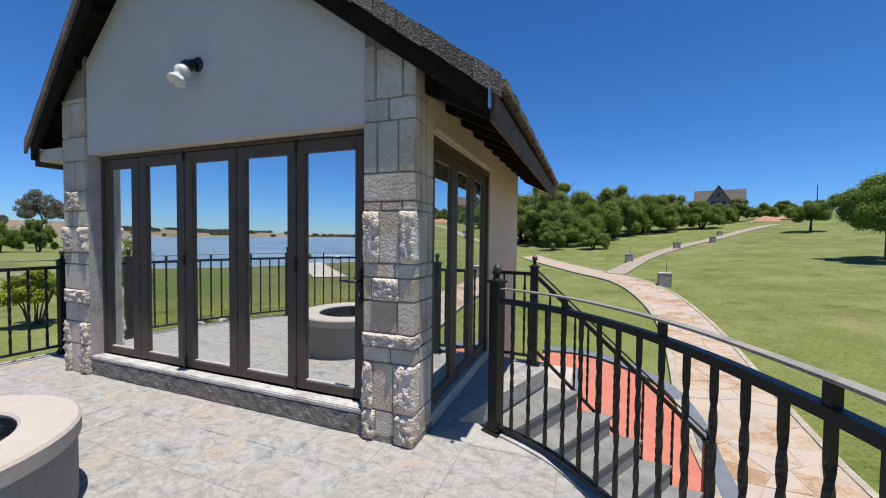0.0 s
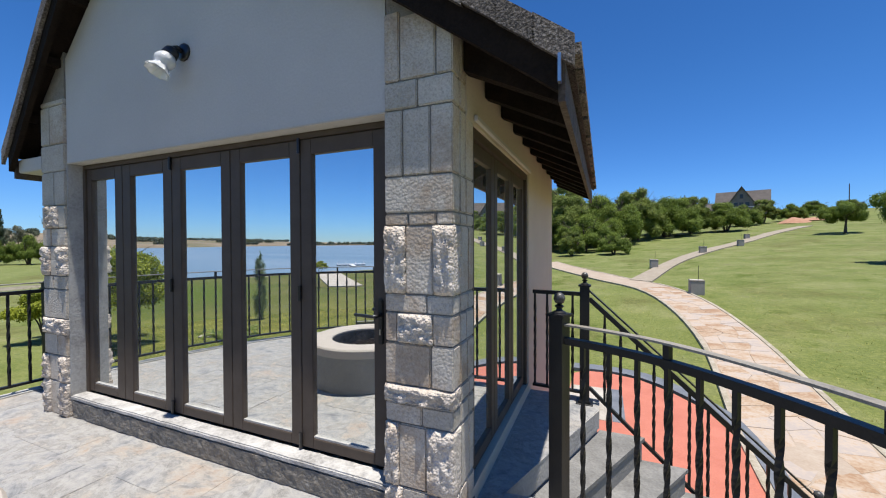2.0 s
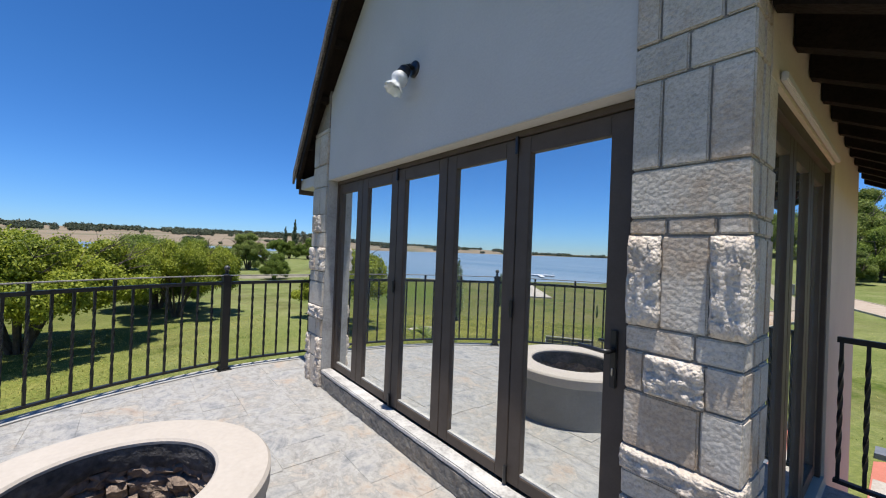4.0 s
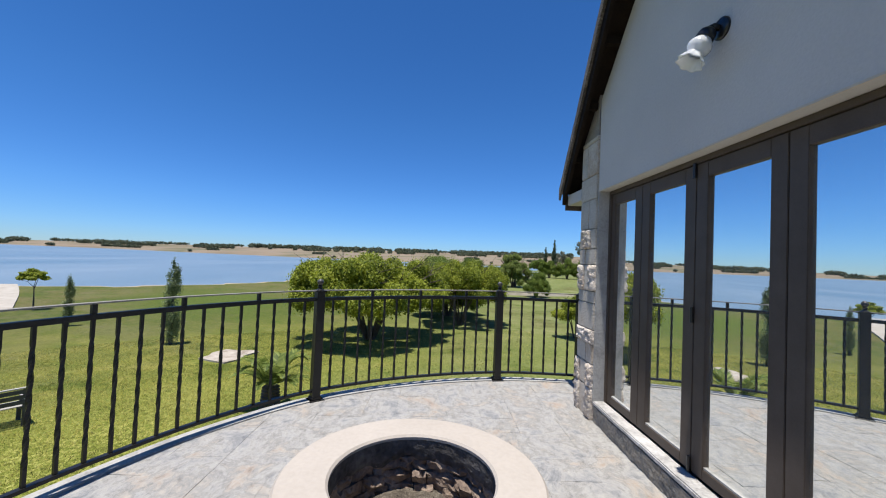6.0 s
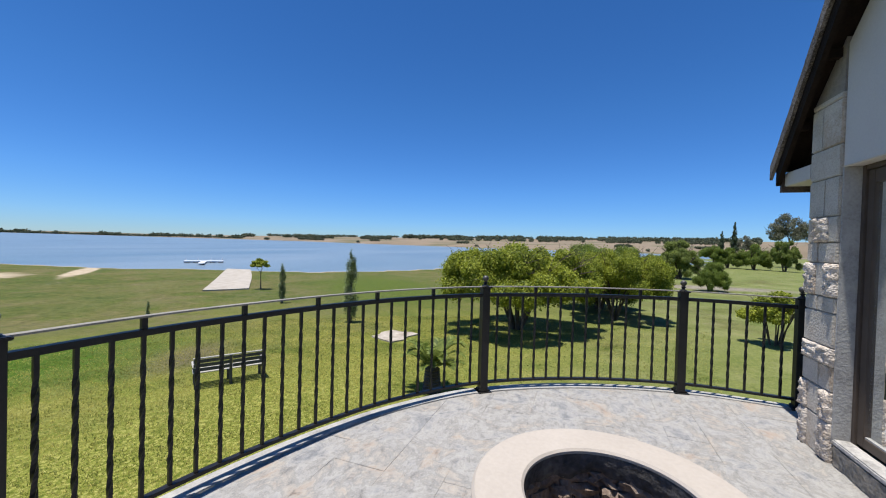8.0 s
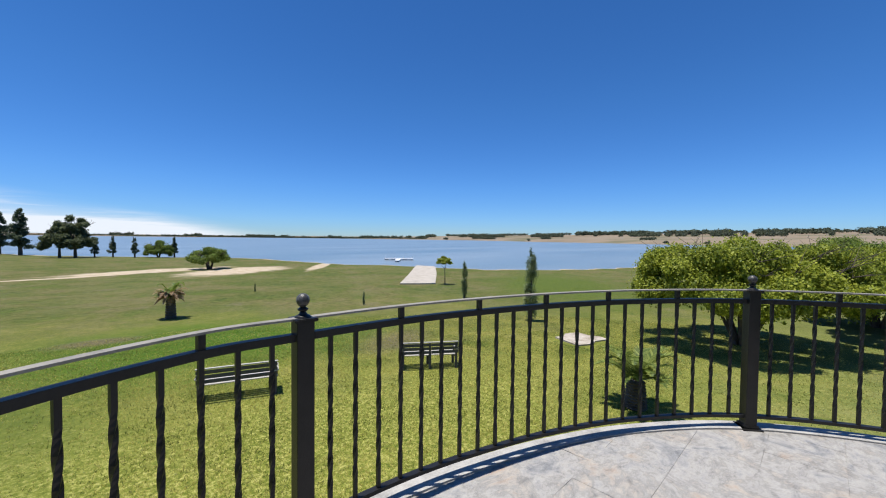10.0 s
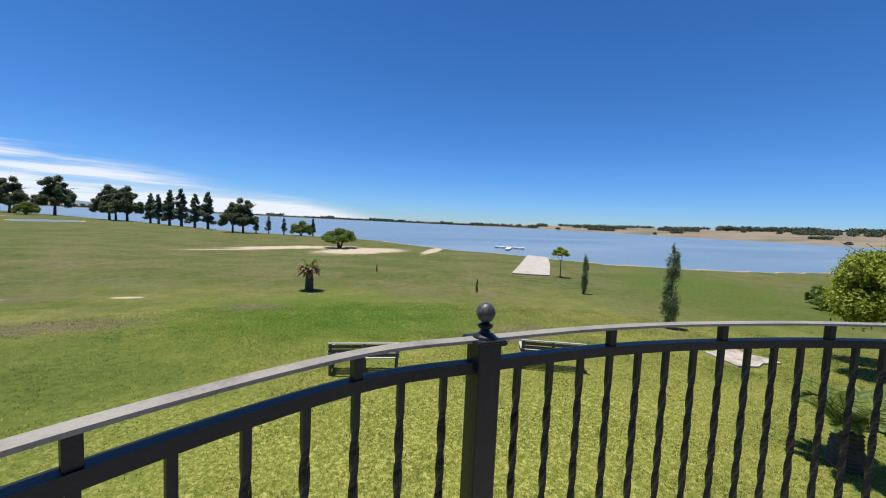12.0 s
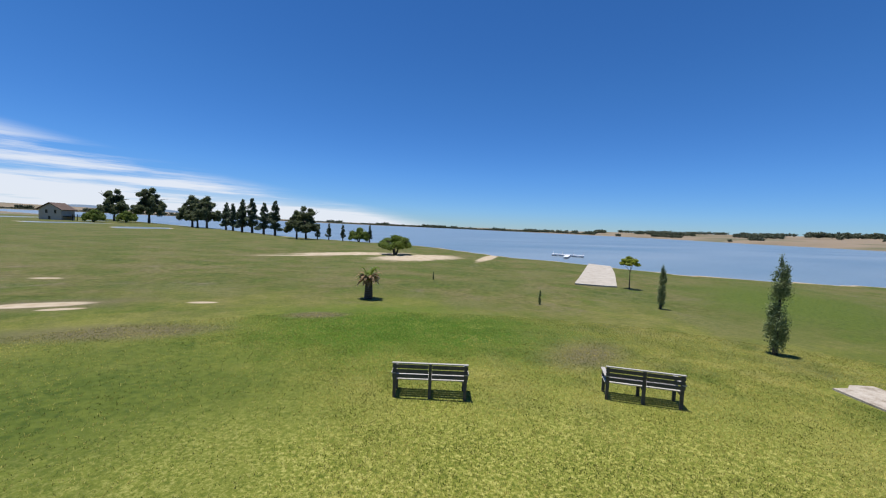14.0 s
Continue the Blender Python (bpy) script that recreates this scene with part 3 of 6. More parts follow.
    bare = ramp(noise_at(3.0, 7, 0.7), [(0.35, (0.10, 0.085, 0.045)), (0.65, (0.19, 0.165, 0.10))])
    far_in = smooth(edge.outputs[0], 27.0, 36.0)
    thin = n.new("ShaderNodeMath")
    thin.operation = "MULTIPLY"
    l.new(far_in, thin.inputs[0])
    l.new(smooth(noise_at(0.30, 8, 0.75), 0.54, 0.74), thin.inputs[1])
    lawn = mixc(thin.outputs[0], lawn, bare)
    deep = ramp(noise_at(6, 5), [(0.35, (0.050, 0.080, 0.010)), (0.65, (0.105, 0.135, 0.020))])
    lawn = mixc(smooth(noise_at(0.45, 8, 0.72), 0.47, 0.32), lawn, deep)
    dull = ramp(noise_at(6, 5), [(0.35, (0.085, 0.095, 0.026)), (0.65, (0.155, 0.152, 0.052))])
    lawn = mixc(smooth(noise_at(0.16, 8, 0.7), 0.50, 0.68), lawn, dull)
    lawn = mixc(blob(5.4, -11.5, 5.2, 5.0, 10, 1.5), lawn, deep)
    # drier grass below the terrace, with sunlit brightness painted into its colour
    sunny = ramp(noise_at(14, 7, 0.8), [(0.37, (0.07, 0.10, 0.011)), (0.5, (0.185, 0.203, 0.032)), (0.62, (0.42, 0.40, 0.12))])
    lawn = mixc(blob(-3.4, -8.0, 6.0, 3.0, -12, 1.4), lawn, sunny)
    lush = ramp(noise_at(9, 6, 0.7), [(0.3, (0.028, 0.078, 0.003)), (0.7, (0.085, 0.150, 0.009))])
    lawn = mixc(blob(-3.6, -17.0, 5.6, 3.2, -15, 1.3), lawn, lush)
    for cx, cy, rx, ry, rot in ((-8.0, -13.3, 1.7, 0.9, 25), (5.7, -18.0, 2.4, 0.8, 0), (9.6, -22.6, 2.6, 1.0, 10), (-0.2, -19.7, 1.0, 0.5, 0)):
        lawn = mixc(blob(cx, cy, rx, ry, rot, 1.3), lawn, ramp(noise_at(12, 5), [(0.35, (0.095, 0.085, 0.040)), (0.65, (0.16, 0.14, 0.07))]))
    sand = ramp(noise_at(1.4, 6), [(0.3, (0.36, 0.28, 0.18)), (0.7, (0.52, 0.44, 0.33))])
    for cx, cy, rx, ry, rot in ((-15, -55, 7.5, 3.8, 30), (-7, -60, 9, 2.2, 15), (-27, -57, 9, 1.0, 55), (0, -56, 6, 0.8, 20), (9.6, -22.6, 1.5, 0.55, 10), (8.6, -21.6, 0.6, 0.2, 10), (4.3, -22.8, 0.55, 0.22, 0), (13.6, -31, 0.7, 0.3, 0)):
        lawn = mixc(blob(cx, cy, rx, ry, rot), lawn, sand)
    lawn = mixc(blob(-31.0, -19.5, 12.0, 5.5, 38, 1.3), lawn, deep)
    trodden = ramp(noise_at(1.1, 7, 0.7), [(0.35, (0.155, 0.14, 0.10)), (0.65, (0.29, 0.26, 0.205))])
    lawn = mixc(blob(-47.0, 9.5, 2.6, 9.0, -8, 1.0), lawn, trodden)
    # muddy edge of the water, then dry fields on the far bank
    sep3 = n.new("ShaderNodeSeparateXYZ")
    l.new(g.outputs["Position"], sep3.inputs[0])
    lawn = mixc(smooth(sep3.outputs[2], -3.082, -3.098), lawn, sand)
    fields = ramp(noise_at(0.006, 3), [(0.35, (0.18, 0.145, 0.095)), (0.5, (0.24, 0.19, 0.135)), (0.60, (0.13, 0.125, 0.07)), (0.7, (0.21, 0.17, 0.11))])
    lawn = mixc(smooth(lng.outputs["Value"], 380, 430), lawn, fields)
    l.new(lawn, b.inputs["Base Color"])
    bu = n.new("ShaderNodeBump")
    bu.inputs["Strength"].default_value, bu.inputs["Distance"].default_value = 0.8, 0.03
    l.new(noise_at(45, 4), bu.inputs["Height"])
    l.new(bu.outputs["Normal"], b.inputs["Normal"])
    return m


ground = pydata("ground", gv, gf, ground_material(), smooth=True)
tagged(ground, "mottled green lawn sloping down to the lake, with dry patches", "ground", kind="structure")
wv = [(3500 * math.cos(2 * math.pi * k / 64), 3500 * math.sin(2 * math.pi * k / 64), WATER_Z) for k in range(64)]
lake = pydata("water", wv, [tuple(range(64))], M_WATER)
tagged(lake, "wide blue lake with light ripples", "lake", kind="structure")

# ---- terrace ----
RAIL = [(0.86, 0.33), (1.12, 0.20), (1.36, 0.03), (1.63, -0.28), (1.83, -0.60), (1.97, -0.93), (2.09, -1.35), (2.15, -1.90), (2.06, -2.52), (1.80, -3.04),
        (1.32, -3.56), (0.69, -3.98), (0.045, -4.215), (-0.40, -4.215), (-0.94, -4.165), (-1.47, -4.045), (-2.12, -3.82), (-2.80, -3.46), (-3.50, -2.86),
        (-4.06, -1.92), (-4.38, -0.825), (-4.37, 0.20)]
LINE = spline(RAIL, 0.037)


def offset_line(line, d):
    out = []
    for k, p in enumerate(line):
        a, b = line[max(k - 1, 0)], line[min(k + 1, len(line) - 1)]
        ux, uy = b[0] - a[0], b[1] - a[1]
        q = math.hypot(ux, uy)
        out.append((p[0] + uy / q * d * -1, p[1] - ux / q * d * -1))
    return out


EDGE = [p for p in offset_line(LINE, 0.06)[::4]]
floor_outline = [(1.06, 2.08), (1.06, 1.80), (0.54, 0.37), (0.80, 0.40)] + EDGE + [(-4.45, 0.9), (-3.3, 0.9), (-3.3, 0.12), (0.2, 0.12), (0.2, 2.08)]
slab_bm = prism(floor_outline[::-1], -0.16, -0.002)
floor = part("floor", slab_bm, M_GROUT)
tagged(floor, "raised terrace paved with grey and rust multicolour slate", "terrace floor", kind="structure")
wall_outline = [(1.04, 2.06), (1.04, 1.80), (0.52, 0.39), (0.80, 0.39)] + offset_line(LINE, 0.03)[::4] + [(-4.40, 0.85), (-3.3, 0.85), (-3.3, 0.5), (0.2, 0.5), (0.2, 2.06)]
base = part("wall_terrace", prism(wall_outline[::-1], -2.5, -0.16), M_SAND_PLASTER)
tagged(base, "plastered retaining wall under the terrace", "wall", kind="structure")
coping = bmesh.new()
outer, inner = offset_line(LINE, 0.08), offset_line(LINE, -0.05)
outer, inner = outer[::3], inner[::3]
ring = [[coping.verts.new((*p, z)) for p, z in ((o, -0.05), (o, 0.012), (q, 0.012), (q, -0.05))] for o, q in zip(outer, inner)]
for a, b in zip(ring, ring[1:]):
    for k in range(4):
        coping.faces.new((a[k], a[(k + 1) % 4], b[(k + 1) % 4], b[k]))
coping.faces.new(ring[0])
coping.faces.new(ring[-1][::-1])
cp = part("trim", coping, M_KERB)
tagged(cp, "pale cement coping along the curved edge of the terrace", "coping", kind="structure")

# ---- railing ----
RAILING = "black steel balustrade round the terrace"


def baluster_mesh(name, z0, z1):
    """A square bar, twisted along its middle."""
    h, n = 0.0110, 34
    vs, fs = [], []
    for k in range(n + 1):
        t = k / n
        z = z0 + (z1 - z0) * t
        tw = max(0, min(1, (t - 0.12) / 0.76))
        a = tw * math.pi * 3.0
        for i in range(4):
            q = a + math.pi / 4 + i * math.pi / 2
            vs.append((h * 1.3 * math.cos(q), h * 1.3 * math.sin(q), z))
    for k in range(n):
        for i in range(4):
            j = (i + 1) % 4
            fs.append((k * 4 + i, k * 4 + j, k * 4 + 4 + j, k * 4 + 4 + i))
    me = bpy.data.meshes.new(name)
    me.from_pydata(vs, [], fs)
    me.materials.append(M_IRON)
    return me


BALUSTER = baluster_mesh("baluster", 0.10, 1.02)


def newel(x, y, z=0.0, turn=0.0, low=0.0):
    p = thing("railing_post", "square black steel railing post with a ball finial", "railing post",
              pose(x, y, z, 0, 0, turn), group="terrace railing posts")
    part("shaft", box(-0.042, 0.042, -0.042, 0.042, low + 0.006, 1.105, 0.003), M_IRON, p)
    part("base_plate", box(-0.075, 0.075, -0.075, 0.075, low, low + 0.012, 0.003), M_IRON, p)
    part("collar", box(-0.055, 0.055, -0.055, 0.055, low + 0.012, low + 0.035, 0.006), M_IRON, p)
    cap = bmesh.new()
    box(-0.056, 0.056, -0.056, 0.056, 1.105, 1.122, 0.004, bm=cap)
    lathe([(0.040, 1.122), (0.036, 1.130), (0.020, 1.138), (0.014, 1.150), (0.024, 1.158), (0.026, 1.164), (0.013, 1.172), (0.0, 1.174)], 16, cap)
    part("cap", cap, M_IRON, p)
    part("ball_finial", lathe([(0.0, 1.172), (0.013, 1.174), (0.023, 1.182), (0.030, 1.196), (0.032, 1.206), (0.029, 1.220), (0.021, 1.231), (0.011, 1.237), (0.0, 1.239)], 20), M_BALL, p,
         "worn black ball finial", smooth=True)
    return p


def nearest(p):
    return min(range(len(LINE)), key=lambda k: (LINE[k][0] - p[0]) ** 2 + (LINE[k][1] - p[1]) ** 2)


def rail_section(a, b, n, carried_up, share=0.667, dip=0.0):
    """A curved stretch of balustrade between two posts, in n bays; carried_up: the bars that reach the hand rail; share: how far along two thirds of the bays reach. dip: how far its first end hangs lower."""
    run = LINE[a:b + 1]
    n_run = len(run) - 1
    low = [dip * max(0, 1 - k / (0.6 * n_run)) for k in range(n_run + 1)]
    r = thing("terrace_railing", "curved black steel railing, twisted balusters, flat hand rail", "railing", group=RAILING)
    part("handrail", sweep([(x, y, 1.118 - d) for (x, y), d in zip(run, low)], 0.022, 0.005), M_HANDRAIL, r, "worn grey flat steel hand rail")
    part("top_rail", sweep([(x, y, 1.03 - d) for (x, y), d in zip(run, low)], 0.02, 0.018), M_IRON, r)
    part("bottom_rail", sweep([(x, y, 0.095 - d) for (x, y), d in zip(run, low)], 0.02, 0.012), M_IRON, r)
    for k in range(1, n):
        f = float(np.interp(k / n, (0, 0.667, 1), (0, share, 1))) * n_run
        i = min(int(f), n_run - 1)
        x = run[i][0] + (run[i + 1][0] - run[i][0]) * (f - i)
        y = run[i][1] + (run[i + 1][1] - run[i][1]) * (f - i)
        ang = math.degrees(math.atan2(run[i + 1][1] - run[i][1], run[i + 1][0] - run[i][0]))
        o = new("baluster", BALUSTER)
        o.parent, o.matrix_basis = r, pose(x, y, -low[i], 0, 0, ang)
        if k in carried_up:
            part("rail_support", box(-0.014, 0.014, -0.014, 0.014, 1.045, 1.115), M_IRON, r).matrix_basis = pose(x, y, -low[i], 0, 0, ang)
    return r


BAYS = [(46, (4, 9, 14, 19, 23, 27, 31, 35, 39, 43), 0.667), (24, (4, 8, 12, 16, 20), 0.648), (15, (4, 8, 12), 0.667), (7, (), 0.667)]
stations = [0] + [nearest(p) for p in ((-0.40, -4.215), (-3.50, -2.86), (-4.38, -0.825))] + [len(LINE) - 1]
for a, b, (bays, up, share) in zip(stations, stations[1:], BAYS):
    rail_section(a, b, bays, up, share, 0.055 if a == 0 else 0.0)
for k in stations:
    a, b = LINE[max(k - 2, 0)], LINE[min(k + 2, len(LINE) - 1)]
    newel(*LINE[k], 0, math.degrees(math.atan2(b[1] - a[1], b[0] - a[0])))

# stair beside the building
RISE = 0.203
# the nosings fan out: where each crosses y = 1.48, and its slant
NOSING = [(0.945, 0.37), (1.235, 0.476), (1.525, 0.577), (1.80, 0.60), (2.07, 0.60), (2.34, 0.60), (2.61, 0.60), (2.86, 0.60)]


def nosing_x(k, y):
    return NOSING[k][0] + NOSING[k][1] * (y - 1.48)


for k in range(7):
    st = thing("stair_step", "grey cement stair step with a darker riser", "step", group="terrace stair")
    z = -RISE * (k + 1)
    quad = [(nosing_x(k, 0.38) - 0.02, 0.38), (nosing_x(k + 1, 0.38) + 0.015, 0.38), (nosing_x(k + 1, 1.86) + 0.015, 1.86), (nosing_x(k, 1.86) - 0.02, 1.86)]
    part("tread", prism(quad, z - 0.03, z), M_TREAD, st, "grey cement tread")
    quad = [(nosing_x(k, 0.40) - 0.02, 0.40), (nosing_x(k + 1, 0.40), 0.40), (nosing_x(k + 1, 1.84), 1.84), (nosing_x(k, 1.84) - 0.02, 1.84)]
    part("riser", prism(quad, -1.75, z - 0.03), M_PIT, st)
newel(0.93, 1.93)
newel(2.62, 1.90, -1.64, 0, 0.0)
sr = thing("stair_railing", "sloping black steel stair railing with twisted balusters", "railing", group="stair railing")
p0, p1 = Vector((0.97, 1.93, 0.99)), Vector((2.58, 1.90, -0.50))
part("handrail", sweep([p0 + Vector((0, 0, 0.075)), p1 + Vector((0, 0, 0.075))], 0.024, 0.006), M_IRON, sr)
part("top_rail", sweep([p0, p1], 0.02, 0.02), M_IRON, sr)
part("bottom_rail", sweep([p0 + Vector((0, 0, -0.84)), p1 + Vector((0, 0, -0.84))], 0.02, 0.014), M_IRON, sr)
SHORT = baluster_mesh("stair_baluster", -0.84, 0.0)
for k in range(1, 12):
    q = p0.lerp(p1, k / 12)
    o = new("baluster", SHORT)
    o.parent, o.matrix_basis = sr, pose(q.x, q.y, q.z)
lr = thing("landing_railing", "short level black steel railing beside the building wall", "railing", group="stair railing")
part("top_rail", sweep([(0.44, 1.98, 1.03), (0.90, 1.94, 1.03)], 0.02, 0.018), M_IRON, lr)
part("bottom_rail", sweep([(0.44, 1.98, 0.095), (0.90, 1.94, 0.095)], 0.02, 0.012), M_IRON, lr)
for k in range(4):
    o = new("baluster", BALUSTER)
    o.parent, o.matrix_basis = lr, pose(0.46 + 0.12 * k, 1.978 - 0.01 * k, 0)

# ---- building ----
X0, X1, Y0, Y1 = -3.60, 0.42, -0.02, 3.85
RIDGE_X = -2.03


def roof_z(x):
    """Height of the roof's upper face."""
    return 2.385 + 0.7117 * (0.97 - x) if x > RIDGE_X else 2.40 + 1.0 * (x + 4.15)


UNDER = 0.20
gable = part("wall_south", slab_xz([(-3.22, 2.222), (0.0, 2.222), (0.0, roof_z(0.0) - UNDER), (RIDGE_X, roof_z(RIDGE_X) - UNDER), (-3.22, roof_z(-3.22) - UNDER)], -0.10, 0.20), M_PLASTER)
tagged(gable, "smooth grey plastered gable wall above the folding doors", "wall", kind="structure")
part("trim", box(-3.22, 0.0, -0.104, -0.096, 2.217, 2.228), M_SAND_PLASTER, gable, "cream line along the head of the opening")
jamb = part("trim_jamb", box(-3.222, -3.208, -0.104, 0.002, 0.19, 2.221), M_KERB)
tagged(jamb, "grey plastered reveal beside the folding doors", "reveal", kind="structure")
e1 = bmesh.new()
box(0.20, 0.40, 0.08, 1.95, 2.20, roof_z(0.4) - UNDER, bm=e1)
box(0.20, 0.40, 1.95, Y1, -1.4, roof_z(0.4) - UNDER, bm=e1)
box(0.20, 0.40, 0.08, 1.95, -1.4, 0.10, bm=e1)
east = part("wall_east", e1, M_SAND_PLASTER)
tagged(east, "sand-coloured plastered side wall with a folding door opening", "wall", kind="structure")
west = part("wall_west", box(-3.58, -3.38, 0.20, Y1, -2.4, roof_z(-3.58) - UNDER), M_SAND_PLASTER)
tagged(west, "sand-coloured plastered side wall", "wall", kind="structure")
north = part("wall_north", slab_xz([(-3.38, -2.0), (0.20, -2.0), (0.20, 2.55), (-3.38, 2.55)], Y1 - 0.2, Y1), M_SAND_PLASTER)
tagged(north, "plastered back wall", "wall", kind="structure")
north_gable = part("wall_north_gable", slab_xz([(-3.38, 2.55), (0.20, 2.55), (0.20, roof_z(0.2) - UNDER), (RIDGE_X, roof_z(RIDGE_X) - UNDER), (-3.38, roof_z(-3.38) - UNDER)], Y1 - 0.2, Y1), M_SAND_PLASTER)
tagged(north_gable, "plastered back gable", "wall", kind="structure")
ifloor = part("floor_inside", box(-3.38, 0.20, 0.16, Y1 - 0.2, 0.0, 0.12), M_SILL)
tagged(ifloor, "dark slate floor inside the building", "floor", kind="structure")
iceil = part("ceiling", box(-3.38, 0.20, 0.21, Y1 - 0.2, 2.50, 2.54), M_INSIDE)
tagged(iceil, "flat plastered ceiling inside the building", "ceiling", kind="structure")

# roof, whose verge runs forward towards the ridge
RY1 = 4.62


def verge_y(x):
    if x > RIDGE_X:
        return float(np.interp(x, [RIDGE_X, 0.98], [-0.40, -0.16]))
    return float(np.interp(x, [-4.15, RIDGE_X], [-0.19, -0.40]))


def roof_layer(xa, xb, top, bottom, y_in, y_back, n=8, depth=None):
    """A layer of the roof between two heights under its upper face; depth: only that far back from the verge."""
    bm = bmesh.new()
    rows = []
    for k in range(n + 1):
        x = xa + (xb - xa) * k / n
        ya = verge_y(x) + y_in
        yb = y_back if depth is None else ya + depth
        rows.append([bm.verts.new(p) for p in ((x, ya, roof_z(x) - top), (x, ya, roof_z(x) - bottom), (x, yb, roof_z(x) - bottom), (x, yb, roof_z(x) - top))])
    for a, b in zip(rows, rows[1:]):
        for q in range(4):
            bm.faces.new((a[q], a[(q + 1) % 4], b[(q + 1) % 4], b[q]))
    bm.faces.new(rows[0])
    bm.faces.new(rows[-1][::-1])
    return bm


roof = thing("roof", "steep gabled roof of brown shingle on dark timber", "roof", kind="structure")
for sgn, xe in ((1, 0.96), (-1, -4.15)):
    part("roof_slope", roof_layer(RIDGE_X, xe, 0.0, 0.05, 0.03, RY1), M_SHINGLE, roof)
    part("ceiling_boards", roof_layer(RIDGE_X, xe - 0.04 * sgn, 0.054, 0.09, 0.05, RY1 - 0.03), M_BEAM, roof, "dark stained timber boards")
    part("barge_board", roof_layer(RIDGE_X, xe - 0.06 * sgn, 0.10, 0.25, 0.03, 0, depth=0.04), M_BEAM, roof, "dark brown timber barge board")
    part("fascia", box(min(xe - 0.06 * sgn, xe - 0.03 * sgn), max(xe - 0.06 * sgn, xe - 0.03 * sgn), -0.12, RY1 - 0.05, roof_z(xe) - 0.25, roof_z(xe) - 0.075), M_FASCIA, roof, "weathered brown fascia board")
    xi = 0.405 if sgn > 0 else -3.585
    for k in range(12):
        y = 0.02 + k * 0.40
        o = [(xi, roof_z(xi) - 0.092), (xe - 0.065 * sgn, roof_z(xe) - 0.055), (xe - 0.065 * sgn, roof_z(xe) - 0.20), (xi, roof_z(xi) - 0.36)]
        part("rafter", slab_xz(o, y, y + 0.075), M_BEAM, roof)
    for f in (0.2, 0.4, 0.6, 0.8):
        x = RIDGE_X + (xe - RIDGE_X) * f
        part("purlin", box(x - 0.03, x + 0.03, verge_y(x) + 0.075, -0.102, roof_z(x) - 0.19, roof_z(x) - 0.12), M_BEAM, roof)
    # granular shingle courses that show on the verge, stepped along the slope
    n = 18
    for k in range(n):
        xa = RIDGE_X + (xe - RIDGE_X) * k / n
        xb = RIDGE_X + (xe + 0.01 * sgn - RIDGE_X) * (k + 1) / n
        part("verge_shingle", roof_layer(xa, xb, -0.018 - 0.006 * (k % 2), 0.10 + 0.006 * (k % 3), 0.0, 0, 1, depth=0.026), M_SHINGLE, roof)
    m = 30
    for k in range(m):
        ya, yb = 0.0 + (RY1) * k / m, (RY1) * (k + 1) / m
        d = 0.012 * math.sin(k * 2.3)
        part("eave_shingle", box(min(xe, xe + 0.035 * sgn), max(xe, xe + 0.035 * sgn), ya - 0.1, yb - 0.103, roof_z(xe) - 0.045 - d, roof_z(xe) + 0.006 - d), M_SHINGLE, roof)
part("gutter_clip", box(0.905, 0.918, -0.20, -0.17, roof_z(0.92) - 0.22, roof_z(0.92) - 0.10), M_CHROME, roof, "bare metal clip at the roof corner")
corbel = part("trim_corbel", box(-4.06, -3.632, -0.11, 0.2, 2.20, 2.325, 0.006), M_PLASTER)
tagged(corbel, "plastered corbel under the eave", "corbel", kind="structure")
hood = part("trim_lintel", box(0.402, 0.425, 0.20, 1.98, 2.215, 2.25, 0.005), M_PLASTER)
tagged(hood, "cream moulding above the side door", "moulding", kind="structure")

# ---- stone piers ----
def rough_block(x0, x1, y0, y1, z0, z1, kind, rnd):
    """One dressed block: smooth with worn edges, or with a broken rock face."""
    bm = bmesh.new()
    w, d, h = x1 - x0, y1 - y0, z1 - z0
    if kind == "r":
        r = bmesh.ops.create_cube(bm, size=1)
        bmesh.ops.subdivide_edges(bm, edges=bm.edges[:], cuts=11, use_grid_fill=True)
        seed = rnd.random() * 90
        for v in bm.verts:
            p = Vector((v.co.x * w, v.co.y * d, v.co.z * h))
            edge = max(abs(v.co.x), abs(v.co.z)) * 2
            q = p + Vector((seed, 0, seed))
            n = noise.noise(q * 22) * 0.45 + noise.noise(q * 48) * 0.45 + noise.noise(q * 100) * 0.25
            lump = abs(noise.noise(q * 34)) - 0.25
            out = (0.022 + 0.040 * n - 0.020 * lump) * (1.0 if edge < 0.9 else 0.35)
            if v.co.y < -0.49:
                p.y -= max(-0.004, out)
            if v.co.x > 0.49:
                p.x += max(0, out) * 0.7
            if v.co.x < -0.49:
                p.x -= max(0, out) * 0.15
            if v.co.y < -0.3:
                p.x += 0.006 * noise.noise(q * 40 + Vector((7, 0, 0)))
                p.z += 0.005 * noise.noise(q * 40 + Vector((0, 9, 0)))
            v.co = p
    else:
        box(-w / 2, w / 2, -d / 2, d / 2, -h / 2, h / 2, 0.006, bm=bm)
        for v in bm.verts:
            v.co += Vector(noise.noise_vector(v.co * 9 + Vector((rnd.random(), 0, 0)))) * 0.003
    bmesh.ops.translate(bm, vec=((x0 + x1) / 2, (y0 + y1) / 2, (z0 + z1) / 2), verts=bm.verts)
    return bm


